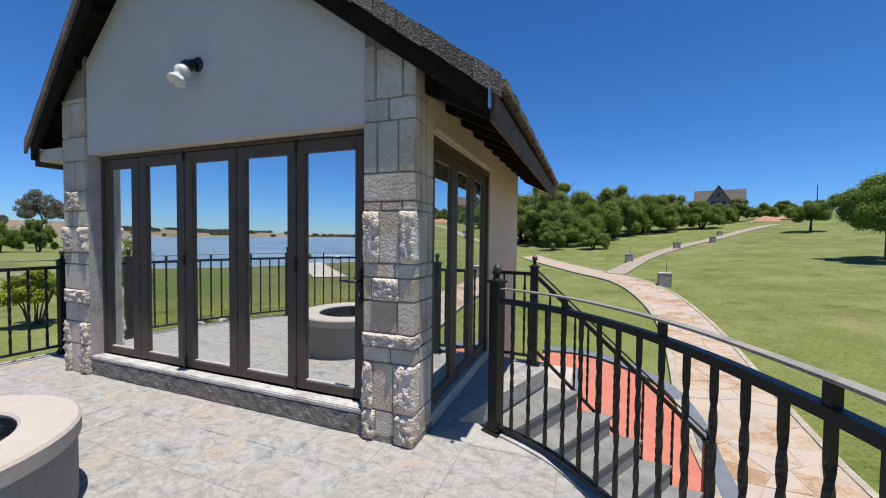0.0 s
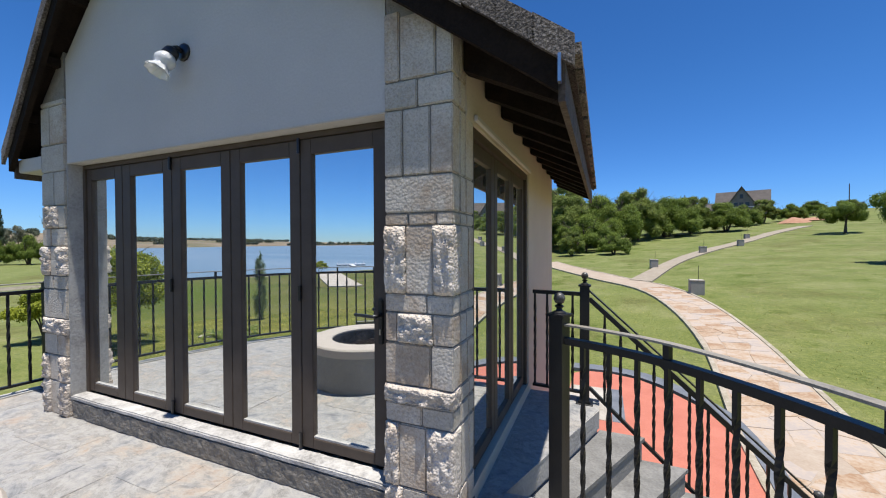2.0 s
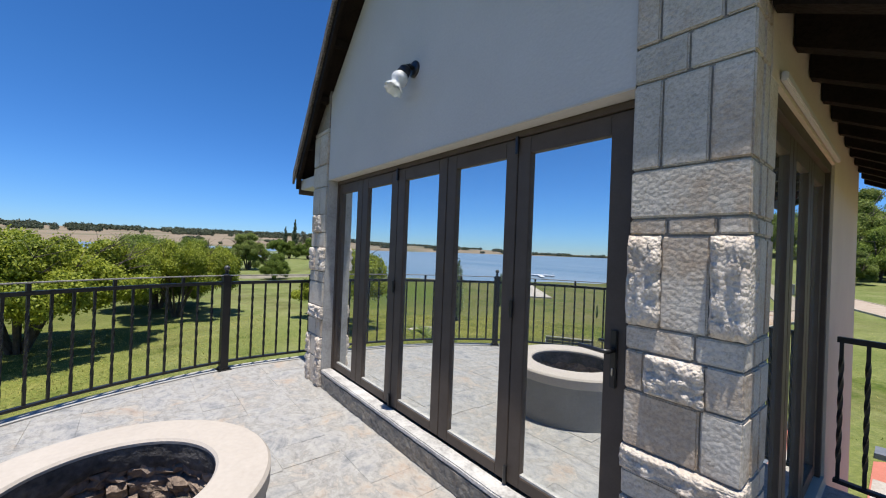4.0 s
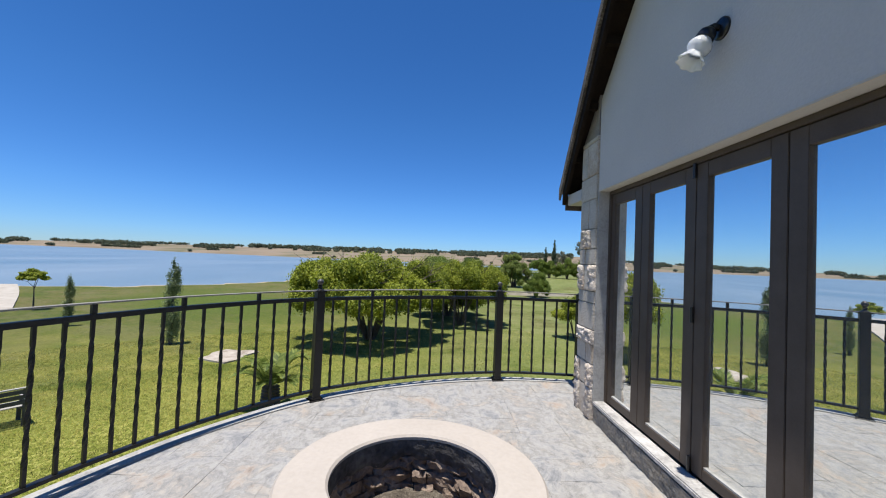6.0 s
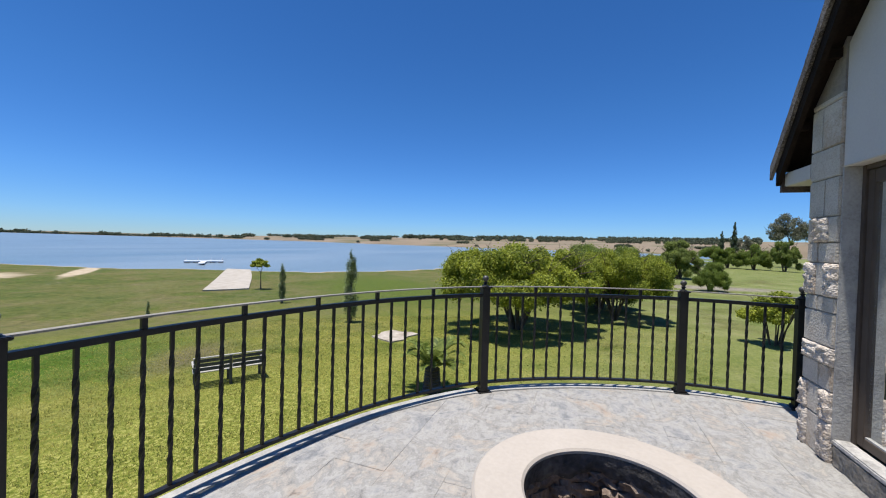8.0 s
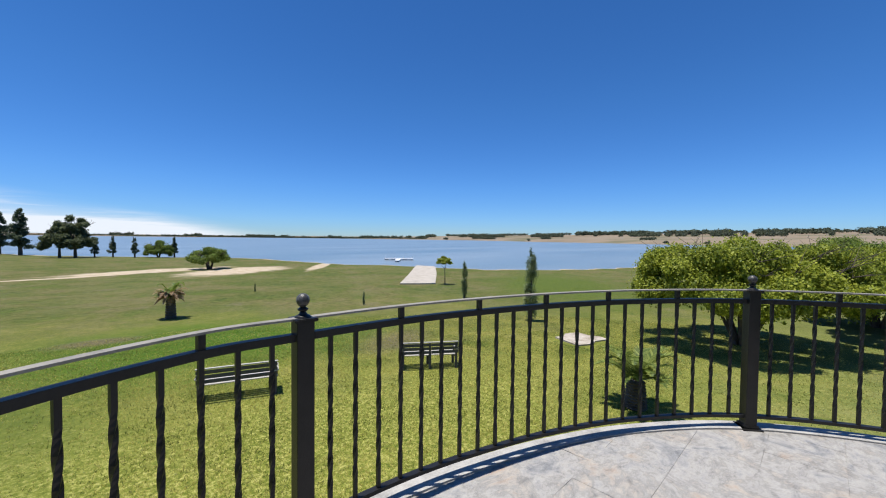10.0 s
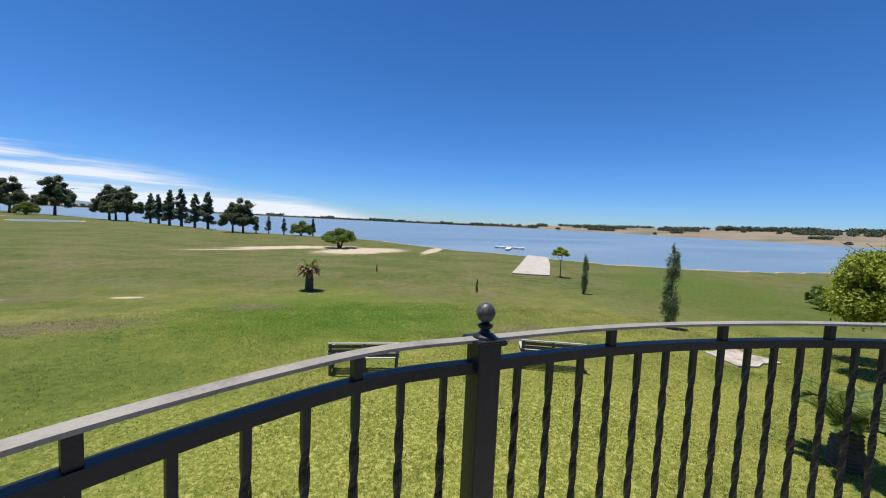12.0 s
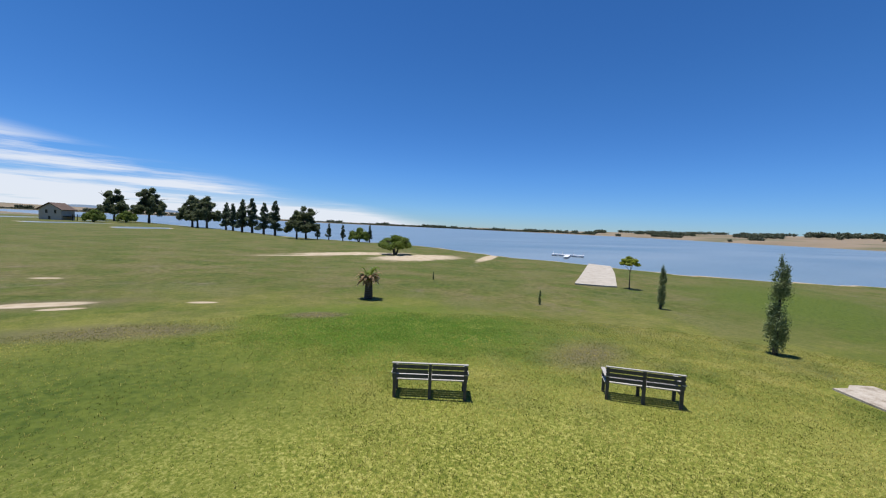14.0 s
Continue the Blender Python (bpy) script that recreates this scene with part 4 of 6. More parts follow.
EAST_COURSES = [
    (0.00, 0.22, [(0.25, "r"), (0.39, "s"), (0.36, "r")]), (0.22, 0.56, [(0.20, "r"), (0.42, "s"), (0.38, "r")]), (0.56, 0.67, [(0.55, "s"), (0.45, "s")]),
    (0.67, 0.765, [(1.0, "r")]), (0.765, 0.99, [(0.68, "s"), (0.32, "s")]), (0.99, 1.15, [(0.20, "s"), (0.50, "r"), (0.30, "s")]),
    (1.15, 1.25, [(0.62, "s"), (0.38, "s")]), (1.25, 1.61, [(0.31, "r"), (0.41, "s"), (0.28, "r")]), (1.61, 1.675, [(0.36, "s"), (0.40, "s"), (0.24, "s")]),
    (1.675, 1.87, [(1.0, "s")]), (1.87, 2.22, [(0.28, "s"), (0.40, "s"), (0.32, "s")]), (2.22, 2.37, [(0.5, "s"), (0.5, "s")]),
    (2.37, 2.74, [(0.24, "s"), (0.52, "s"), (0.24, "s")]), (2.74, 3.10, [(0.6, "s"), (0.4, "s")]),
]
WEST_COURSES = [
    (0.00, 0.30, [(0.24, "r"), (0.46, "s"), (0.30, "r")]), (0.30, 0.53, [(0.22, "r"), (0.48, "s"), (0.30, "r")]), (0.53, 0.72, [(0.6, "s"), (0.4, "s")]),
    (0.72, 0.86, [(1.0, "r")]), (0.86, 1.12, [(1.0, "s")]), (1.12, 1.24, [(0.45, "s"), (0.55, "s")]), (1.24, 1.50, [(0.34, "r"), (0.34, "s"), (0.32, "r")]),
    (1.50, 1.66, [(0.4, "s"), (0.6, "s")]), (1.66, 1.86, [(0.22, "s"), (0.48, "r"), (0.30, "s")]), (1.86, 2.16, [(0.55, "s"), (0.45, "s")]),
    (2.16, 2.40, [(1.0, "s")]), (2.40, 2.74, [(0.4, "s"), (0.6, "s")]), (2.74, 3.10, [(1.0, "s")]),
]


def pier(name, xa, xb, courses, outer, rnd):
    """A corner pier: dressed blocks in courses on a mortar core, with a return on its outer side."""
    p = thing(name, "corner pier of smooth and rock-faced sandstone blocks", "stone pier", group="stone corner piers", kind="structure")
    ya, yb = -0.12, 0.20
    lim = lambda x: roof_z(x) - UNDER - 0.02
    top = max(lim(xa), lim(xb))
    low_edge = lambda a, b: min(lim(a), lim(b)) + 0.07
    part("core", slab_xz([(xa + 0.012, 0.0), (xb - 0.012, 0.0), (xb - 0.012, lim(xb) + 0.08), (xa + 0.012, lim(xa) + 0.08)], ya + 0.012, yb), M_MORTAR, p)
    if outer > 0:
        part("skirting", box(xa + 0.004, xb + 0.004, ya - 0.006, yb, 0.0, 0.055, 0.004), M_SILL, p, "dark cement skirting")
    for z0, z1, row in courses:
        if z0 > top - 0.03:
            continue
        x = xa
        for k, (f, kind) in enumerate(row):
            w = f * (xb - xa)
            y_back = ya + 0.10
            zt = min(z1, low_edge(x, x + w))
            if zt - z0 > 0.03:
                part("stone_block", rough_block(x + 0.004, x + w - 0.004, ya, y_back, z0 + 0.004, zt - 0.004, kind, rnd), M_ROCK if kind == "r" else M_STONE, p, smooth=kind == "r")
            x += w
        # the return round the corner
        if outer > 0:
            o0, o1 = xb - 0.1, xb
        else:
            o0, o1 = xa, xa + 0.1
        z1 = min(z1, low_edge(o0, o1))
        if z1 - z0 < 0.03:
            continue
        ym = ya + 0.10 + 0.22 * rnd.uniform(0.35, 0.65)
        part("stone_block", rough_block(o0, o1 - 0.0015, ya + 0.106, ym - 0.004, z0 + 0.004, z1 - 0.004, "s", rnd), M_STONE, p)
        part("stone_block", rough_block(o0, o1 - 0.0015, ym + 0.004, yb - 0.002, z0 + 0.004, z1 - 0.004, "s", rnd), M_STONE, p)
    return p


pier("wall_pier_east", 0.0, 0.40, EAST_COURSES, 1, random.Random(11))
pier("wall_pier_west", -3.61, -3.222, WEST_COURSES, -1, random.Random(12))

# ---- folding doors ----
def leaf_frame(w0, w1, z0, z1, g0, g1, gz0, gz1, ya, yb):
    """Stiles and rails round the glass, in one frame."""
    bm = bmesh.new()
    box(w0, g0, ya, yb, z0, z1, 0.003, bm=bm)
    box(g1, w1, ya, yb, z0, z1, 0.003, bm=bm)
    box(g0, g1, ya, yb, z0, gz0, 0.003, bm=bm)
    box(g0, g1, ya, yb, gz1, z1, 0.003, bm=bm)
    return bm


door = thing("door_1", "bronze aluminium folding door of five mirror-glazed leaves, closed", "folding door", kind="structure")
fr = bmesh.new()
box(-3.208, -3.17, 0.0, 0.10, 0.19, 2.22, 0.003, bm=fr)
box(-0.05, 0.0, 0.0, 0.10, 0.19, 2.22, 0.003, bm=fr)
box(-3.17, -0.05, 0.0, 0.10, 2.185, 2.22, 0.003, bm=fr)
part("door_frame", fr, M_ALU, door)
BOUNDS = [-3.245, -2.635, -1.990, -1.345, -0.707, -0.05]
BOUNDS[0] = -3.168
GL = [(-3.10, -2.745), (-2.525, -2.098), (-1.885, -1.443), (-1.247, -0.797), (-0.617, -0.155)]
for k, (a, b) in enumerate(GL):
    lf = thing("door_leaf", "glazed folding door leaf", "")
    lf.parent = door
    del lf["label"]
    part("leaf_frame", leaf_frame(BOUNDS[k] + 0.003, BOUNDS[k + 1] - 0.003, 0.205, 2.18, a, b, 0.27, 2.085, 0.012, 0.062), M_ALU, lf)
    part("pane", box(a - 0.008, b + 0.008, 0.034, 0.040, 0.262, 2.093), M_MIRRORGLASS, lf, "reflective solar glass")
    bead = bmesh.new()
    box(a, b, 0.020, 0.034, 0.271, 0.283, bm=bead)
    part("glazing_bead", bead, M_KERB, lf, "pale dusty bottom bead")
for x in (BOUNDS[2], BOUNDS[4]):
    for z in (0.25, 2.14, 1.2):
        part("hinge", lathe([(0.0, z - 0.05), (0.011, z - 0.05), (0.011, z + 0.05), (0.0, z + 0.05)], 12), M_BLACK, door).location = (x, -0.002, 0)
hd = thing("handle_set", "", "")
hd.parent = door
part("plate", box(-0.118, -0.088, -0.004, 0.012, 0.93, 1.19, 0.004), M_BLACK, hd)
hb = tube([(-0.103, -0.002, 1.10), (-0.103, -0.05, 1.10), (-0.125, -0.06, 1.10), (-0.24, -0.06, 1.105)], [0.011, 0.011, 0.010, 0.009], 10)
part("lever", hb, M_BLACK, hd, smooth=True)
part("key_cylinder", box(-0.108, -0.098, -0.010, -0.004, 0.985, 1.02, 0.003), M_CHROME, hd, "steel key cylinder")
step_bm = box(-3.20, -0.002, -0.104, 0.16, 0.0, 0.155, 0.010)
bmesh.ops.subdivide_edges(step_bm, edges=[e for e in step_bm.edges if e.calc_length() > 1], cuts=70)
bmesh.ops.subdivide_edges(step_bm, edges=[e for e in step_bm.edges if abs(e.verts[0].co.z - e.verts[1].co.z) > 0.1], cuts=3)
for v in step_bm.verts:
    v.co.y += 0.009 * noise.noise(v.co * 11) + 0.005 * noise.noise(v.co * 27)
sill = part("door_sill", step_bm, M_SILL)
tagged(sill, "dark slate step under the folding doors with a worn pale edge", "door sill", kind="structure")
ledge = bmesh.new()
box(-3.235, -0.004, -0.106, 0.012, 0.154, 0.191, 0.008, bm=ledge)
bmesh.ops.subdivide_edges(ledge, edges=[e for e in ledge.edges if e.calc_length() > 1], cuts=40)
for v in ledge.verts:
    v.co += Vector(noise.noise_vector(v.co * 9)) * 0.0045
part("sill_top", ledge, M_SILLTOP, sill, "pale worn cement top")

door2 = thing("door_2", "bronze aluminium folding side door of three glazed leaves, closed", "folding door", kind="structure")
fr = bmesh.new()
box(0.29, 0.385, 0.205, 0.245, 0.10, 2.20, 0.003, bm=fr)
box(0.29, 0.385, 1.90, 1.95, 0.10, 2.20, 0.003, bm=fr)
box(0.29, 0.385, 0.245, 1.90, 2.14, 2.20, 0.003, bm=fr)
part("door_frame", fr, M_ALU, door2)
ys = [0.245, 0.80, 1.35, 1.90]
for k in range(3):
    a, b = ys[k], ys[k + 1]
    bm = bmesh.new()
    xa, xb = 0.31, 0.36
    box(xa, xb, a + 0.003, a + 0.085, 0.115, 2.135, 0.003, bm=bm)
    box(xa, xb, b - 0.085, b - 0.003, 0.115, 2.135, 0.003, bm=bm)
    box(xa, xb, a + 0.085, b - 0.085, 0.115, 0.20, 0.003, bm=bm)
    box(xa, xb, a + 0.085, b - 0.085, 2.04, 2.135, 0.003, bm=bm)
    lf = thing("door_leaf", "", "")
    lf.parent = door2
    part("leaf_frame", bm, M_ALU, lf)
    part("pane", box(0.334, 0.340, a + 0.077, b - 0.077, 0.192, 2.048), M_MIRRORGLASS, lf, "reflective solar glass")

# ---- wall lamp ----
lamp = thing("wall_lamp", "black outdoor wall lamp with a clear ribbed glass bell shade", "wall lamp", pose(-1.645, -0.10, 2.87))
part("wall_plate", lathe([(0.0, -0.0), (0.062, 0.0), (0.062, 0.012), (0.05, 0.022), (0.0, 0.022)], 24), M_BLACK, lamp, smooth=True).matrix_basis = pose(0, 0, 0, 90, 0, 0)
part("arm", tube([(0, -0.02, 0), (0, -0.05, 0.012), (-0.008, -0.075, 0.0), (-0.012, -0.085, -0.02)], [0.019, 0.017, 0.015, 0.015], 10), M_BLACK, lamp, smooth=True)
AX = pose(-0.012, -0.080, -0.03, -28, 4, 0)
hold = lathe([(0.0, 0.03), (0.028, 0.03), (0.045, 0.01), (0.05, -0.035), (0.046, -0.04), (0.0, -0.04)], 24)
part("holder", hold, M_BLACK, lamp, smooth=True).matrix_basis = AX
jar = bmesh.new()
prof = [(0.036, -0.030), (0.050, -0.048), (0.062, -0.070), (0.065, -0.090), (0.058, -0.112), (0.046, -0.128), (0.046, -0.138), (0.056, -0.156), (0.068, -0.176), (0.074, -0.190)]
lathe(prof + [(r - 0.004, z + 0.001) for r, z in prof[::-1]], 40, jar)
for v in jar.verts:
    swell = 1 + 0.09 * math.cos(8 * math.atan2(v.co.y, v.co.x)) * max(0, (-v.co.z - 0.12) / 0.07)
    v.co.x, v.co.y = v.co.x * swell, v.co.y * swell
part("glass_shade", jar, M_CLEAR, lamp, "clear ribbed glass bell shade", smooth=True).matrix_basis = AX
part("bulb", lathe([(0.0, -0.04), (0.014, -0.045), (0.016, -0.07), (0.03, -0.10), (0.026, -0.125), (0.0, -0.14)], 16), M_WHITE, lamp, "unlit white bulb", smooth=True).matrix_basis = AX

# ---- fire pit ----
pit = thing("fire_pit", "round rendered fire pit with a cream rim and sooty stone lining", "fire pit", pose(-1.42, -1.74, 0))
R, RI, HT = 0.635, 0.395, 0.455
part("outer_wall", lathe([(R - 0.015, 0.0), (R - 0.015, HT - 0.085), (R - 0.05, HT - 0.085), (R - 0.05, 0.0), (R - 0.015, 0.0)], 64), M_PIT, pit, "grey cement rendered drum", smooth=False)
part("rim", lathe([(R, HT - 0.09), (R + 0.002, HT - 0.015), (R - 0.012, HT), (RI + 0.012, HT), (RI, HT - 0.012), (RI + 0.002, HT - 0.028), (RI + 0.05, HT - 0.03), (R - 0.02, HT - 0.06), (R, HT - 0.09)], 72), M_RIM, pit, "cream cement rim", smooth=False)
rs = random.Random(5)
for row, (z0, z1) in enumerate(((0.07, 0.155), (0.157, 0.235), (0.237, 0.318))):
    n = 20 + row % 2
    a0 = rs.random()
    cutp = sorted(a0 + (k + rs.uniform(-0.2, 0.2)) * 2 * math.pi / n for k in range(n))
    for k in range(n):
        a, b = cutp[k], cutp[(k + 1) % n] + (2 * math.pi if k == n - 1 else 0)
        bm = bmesh.new()
        seed = rs.random() * 50
        inner_r = RI + 0.014 + rs.uniform(0, 0.02)
        grid = []
        for i in range(5):
            col = []
            for j in range(4):
                lift = 0.016 * noise.noise((a * 3 + i * 0.5, row * 5.0, 2.2))
                t = a + 0.006 + (b - a - 0.012) * i / 4 + 0.05 * noise.noise((seed, j * 0.9, 4.0))
                z = z0 + 0.002 + (z1 - z0 - 0.004) * j / 3 + lift
                edge = 0.012 if i in (0, 4) or j in (0, 3) else 0
                rr = inner_r + edge + 0.035 * noise.noise((seed + i * 0.7, j * 0.8, seed))
                col.append(bm.verts.new((rr * math.cos(t), rr * math.sin(t), z)))
            grid.append(col)
        for i in range(4):
            for j in range(3):
                bm.faces.new((grid[i][j], grid[i + 1][j], grid[i + 1][j + 1], grid[i][j + 1]))
        back = [bm.verts.new(((RI + 0.10) * math.cos(t), (RI + 0.10) * math.sin(t), z)) for t, z in ((a, z0), (b, z0), (b, z1), (a, z1))]
        loop = [grid[i][0] for i in range(5)]
        bm.faces.new(loop[::-1] + [back[0], back[1]])
        loop = [grid[i][3] for i in range(5)]
        bm.faces.new(loop + [back[2], back[3]])
        bm.faces.new([grid[0][j] for j in range(4)] + [back[3], back[0]])
        bm.faces.new([grid[4][j] for j in range(4)][::-1] + [back[1], back[2]])
        part("lining_stone", bm, M_SOOT, pit)
ash = lathe([(RI + 0.09, 0.125)] + [(RI * (1 - i / 10), 0.13 + 0.05 * i / 10) for i in range(0, 10)] + [(0.0, 0.185)], 40)
for v in ash.verts:
    v.co.z += 0.025 * noise.noise(v.co * 9) + 0.012 * noise.noise(v.co * 30)
part("ash_bed", ash, M_ASH, pit, "grey ash and dry soil")
band = lathe([(RI + 0.075, 0.30), (RI + 0.022, 0.305), (RI + 0.012, 0.335), (RI + 0.008, 0.37), (RI + 0.004, HT - 0.032), (RI + 0.075, HT - 0.032)], 96)
for v in band.verts:
    if v.co.z < HT - 0.04 and v.co.xy.length < RI + 0.05:
        a = math.atan2(v.co.y, v.co.x)
        v.co.z += (0.028 * noise.noise((4 * math.cos(a), 4 * math.sin(a), 1.0)) + 0.012 * noise.noise((13 * math.cos(a), 13 * math.sin(a), 1.0))) * (1.6 if v.co.z < 0.31 else 1.0)
        v.co.xy *= 1 + 0.012 * noise.noise(v.co * 14)
part("upper_lining", band, M_SOOTBAND, pit, "blackened cement band with a broken lower edge")

# ---- trees and plants ----
nrng = np.random.default_rng(7)


def leaves(n, blobs, size, shell=0.35, droop=0.0, long=1.6):
    """Leaf blades scattered through the outer parts of a set of ellipsoid clumps (centre, radii)."""
    c = np.array([b[0] for b in blobs], float)
    r = np.array([b[1] for b in blobs], float)
    w = (r[:, 0] * r[:, 1] * r[:, 2]) ** (2 / 3)
    i = nrng.choice(len(blobs), n, p=w / w.sum())
    d = nrng.normal(size=(n, 3))
    d /= np.linalg.norm(d, axis=1)[:, None]
    rad = (1 - shell * nrng.random(n) ** 1.3) * (1 + 0.10 * nrng.normal(size=n))
    p = c[i] + d * r[i] * rad[:, None]
    nrm = d + nrng.normal(size=(n, 3)) * 0.8 + np.array([0, 0, 0.5])
    nrm /= np.linalg.norm(nrm, axis=1)[:, None]
    a = np.cross(nrm, nrng.normal(size=(n, 3)))
    a /= np.linalg.norm(a, axis=1)[:, None]
    b = np.cross(nrm, a)
    a[:, 2] -= droop
    s = size * nrng.uniform(0.6, 1.35, n)[:, None]
    v = np.stack([p - a * s * long / 2, p + b * s * 0.5, p + a * s * long / 2, p - b * s * 0.5], 1).reshape(-1, 3)
    f = np.arange(4 * n).reshape(-1, 4)
    return v, f


def fast_mesh(name, v, f, mat):
    me = bpy.data.meshes.new(name)
    me.vertices.add(len(v))
    me.vertices.foreach_set("co", np.asarray(v, np.float32).ravel())
    me.loops.add(f.size)
    me.loops.foreach_set("vertex_index", f.astype(np.int32).ravel())
    me.polygons.add(len(f))
    me.polygons.foreach_set("loop_start", (np.arange(len(f)) * f.shape[1]).astype(np.int32))
    me.update(calc_edges=True)
    me.materials.append(mat)
    return me


def branchy(rnd, height, spread, stems, radius, base_spread=0.15, split=3):
    """Tapered stems that fork towards a crown. Returns the bmesh and the branch ends."""
    bm, ends = bmesh.new(), []
    for s in range(stems):
        a = 2 * math.pi * s / stems + rnd.uniform(-0.4, 0.4)
        d = spread * rnd.uniform(0.25, 0.6) if stems > 1 else spread * 0.06
        p0 = Vector((base_spread * math.cos(a), base_spread * math.sin(a), -0.05)) if stems > 1 else Vector((0, 0, -0.05))
        p1 = Vector((p0.x + d * 0.3 * math.cos(a), p0.y + d * 0.3 * math.sin(a), height * 0.28))
        p2 = Vector((d * math.cos(a), d * math.sin(a), height * 0.55))
        tube([p0, p1.lerp(p0, 0.4), p1, p2], [radius * 1.25, radius, radius * 0.8, radius * 0.5], 8, bm)
        for q in range(split):
            b = a + rnd.uniform(-1.1, 1.1) if stems > 1 else rnd.uniform(0, 6.28)
            r = spread * rnd.uniform(0.45, 0.85)
            e = Vector((r * math.cos(b), r * math.sin(b), height * rnd.uniform(0.62, 0.9)))
            st = p1.lerp(p2, rnd.uniform(0.2, 0.95))
            mid = st.lerp(e, 0.5) + Vector((0, 0, height * 0.05))
            tube([st, mid, e], [radius * 0.42, radius * 0.28, radius * 0.12], 6, bm)
            ends.append(e)
            for w in range(2):
                e2 = e + Vector((rnd.uniform(-1, 1), rnd.uniform(-1, 1), rnd.uniform(-0.1, 0.6))) * spread * 0.22
                tube([mid.lerp(e, 0.5), e2], [radius * 0.18, radius * 0.06], 5, bm)
    return bm, ends


TREES = {}


def broad_tree(key, height, spread, base, stems, radius, n, size, leaf, seed, flat=0.45, clumps=30, puff=1.0):
    """Meshes of a spreading tree: crown of uneven clumps from base upward."""
    rnd = random.Random(seed)
    bm, ends = branchy(rnd, height, spread, stems, radius)
    tm = bpy.data.meshes.new("trunk")
    bm.to_mesh(tm)
    bm.free()
    tm.materials.append(M_TRUNK)
    blobs = []
    for k in range(clumps):
        a, q = rnd.uniform(0, 6.283), math.sqrt(rnd.random())
        x, y = spread * 0.80 * q * math.cos(a), spread * 0.80 * q * math.sin(a)
        top = height - (height - base) * flat * q * q
        r = spread * rnd.uniform(0.85, 1.35) * (0.9 / math.sqrt(clumps)) * 1.15
        z = base + (top - base) * rnd.uniform(0.30, 1.0) - r * 0.4
        r *= puff
        blobs.append(((x, y, max(z, base + 0.12 * height)), (r, r, r * (rnd.uniform(0.5, 0.8) if puff == 1.0 else rnd.uniform(0.75, 1.05)))))
    v, f = leaves(n, blobs, size, 0.35 if puff == 1.0 else 0.6)
    v2, f2 = leaves(n // 6, [(b[0], tuple(q * 1.3 for q in b[1])) for b in blobs], size, shell=0.35)
    v, f = np.concatenate([v, v2]), np.concatenate([f, f2 + len(v)])
    TREES[key] = (tm, fast_mesh("crown", v, f, leaf))


def plant(key, name, label, x, y, scale=1.0, turn=0.0, group="", category="tree", zs=1.0):
    t = thing(name, label, category, Matrix.Translation((x, y, ground_z(x, y) - 0.03)) @ Matrix.Rotation(radians(turn), 4, "Z") @ Matrix.Diagonal((scale, scale, scale * zs, 1)), group=group)
    tm, cm = TREES[key]
    new("trunk", tm).parent = t
    new("crown", cm).parent = t
    return t


broad_tree("wide_bush", 4.2, 5.0, 1.50, 11, 0.075, 150000, 0.066, L_BRIGHT, 21, 0.42, 84)
broad_tree("round_bush", 4.3, 3.4, 0.25, 5, 0.10, 110000, 0.066, L_MID, 22, 0.42, 60, 1.15)
broad_tree("round_bush_b", 5.0, 2.8, 0.15, 5, 0.10, 110000, 0.064, L_FRESH, 23, 0.45, 64, 1.05)
broad_tree("stem_bush", 2.25, 1.2, 0.85, 7, 0.03, 16000, 0.050, L_BRIGHT, 29, 0.5, 26)
broad_tree("umbrella_tree", 4.6, 4.0, 1.5, 1, 0.20, 80000, 0.070, L_MID, 24, 0.4, 44)
broad_tree("small_round", 2.9, 0.85, 1.75, 1, 0.045, 3500, 0.07, L_BRIGHT, 25, 0.5)
broad_tree("gum", 15, 6.8, 2.6, 1, 0.45, 34000, 0.30, L_GUM, 26, 0.55, 80, 1.2)
broad_tree("airy_gum", 15, 8.0, 6.5, 1, 0.35, 15000, 0.22, L_GREYGUM, 27, 0.55, 64)
broad_tree("low_willow", 3.6, 3.2, 0.7, 3, 0.16, 9000, 0.15, L_MID, 28, 0.4, 22)


def column_tree(key, height, width, n, size, leaf, seed, taper=0.5, foot=0.12, cone=False):
    rnd = random.Random(seed)
    bm = tube([(0, 0, -0.05), (0.02, 0.01, height * 0.4), (0, 0, height * 0.94)], [width * 0.07 + 0.02, width * 0.05 + 0.012, 0.006], 8)
    for k in range(14):
        a, z = rnd.uniform(0, 6.28), height * rnd.uniform(0.1, 0.75)
        e = Vector((math.cos(a) * width * 0.32, math.sin(a) * width * 0.32, z + height * 0.16))
        tube([(0, 0, z), e], [0.014, 0.005], 5, bm)
    tm = bpy.data.meshes.new("trunk")
    bm.to_mesh(tm)
    bm.free()
    tm.materials.append(M_TRUNK)
    blobs = []
    for k in range(60):
        t = rnd.uniform(foot, 0.97)
        prof = (math.sin(math.pi * min(1, (t - foot) / (1 - foot) * 0.85 + 0.12)) ** taper)
        if cone:
            prof = (1.06 - t) ** 0.6 * rnd.uniform(0.7, 1.15)
        a = rnd.uniform(0, 6.28)
        r = width * 0.5 * prof
        q = rnd.uniform(0.25, 0.75)
        blobs.append(((r * q * math.cos(a), r * q * math.sin(a), height * t), (r * 0.34 + 0.02, r * 0.34 + 0.02, height * 0.055) if cone else (r * 0.42 + 0.02, r * 0.42 + 0.02, height * 0.10)))
    v, f = leaves(n, blobs, size, shell=0.8)
    TREES[key] = (tm, fast_mesh("crown", v, f, leaf))


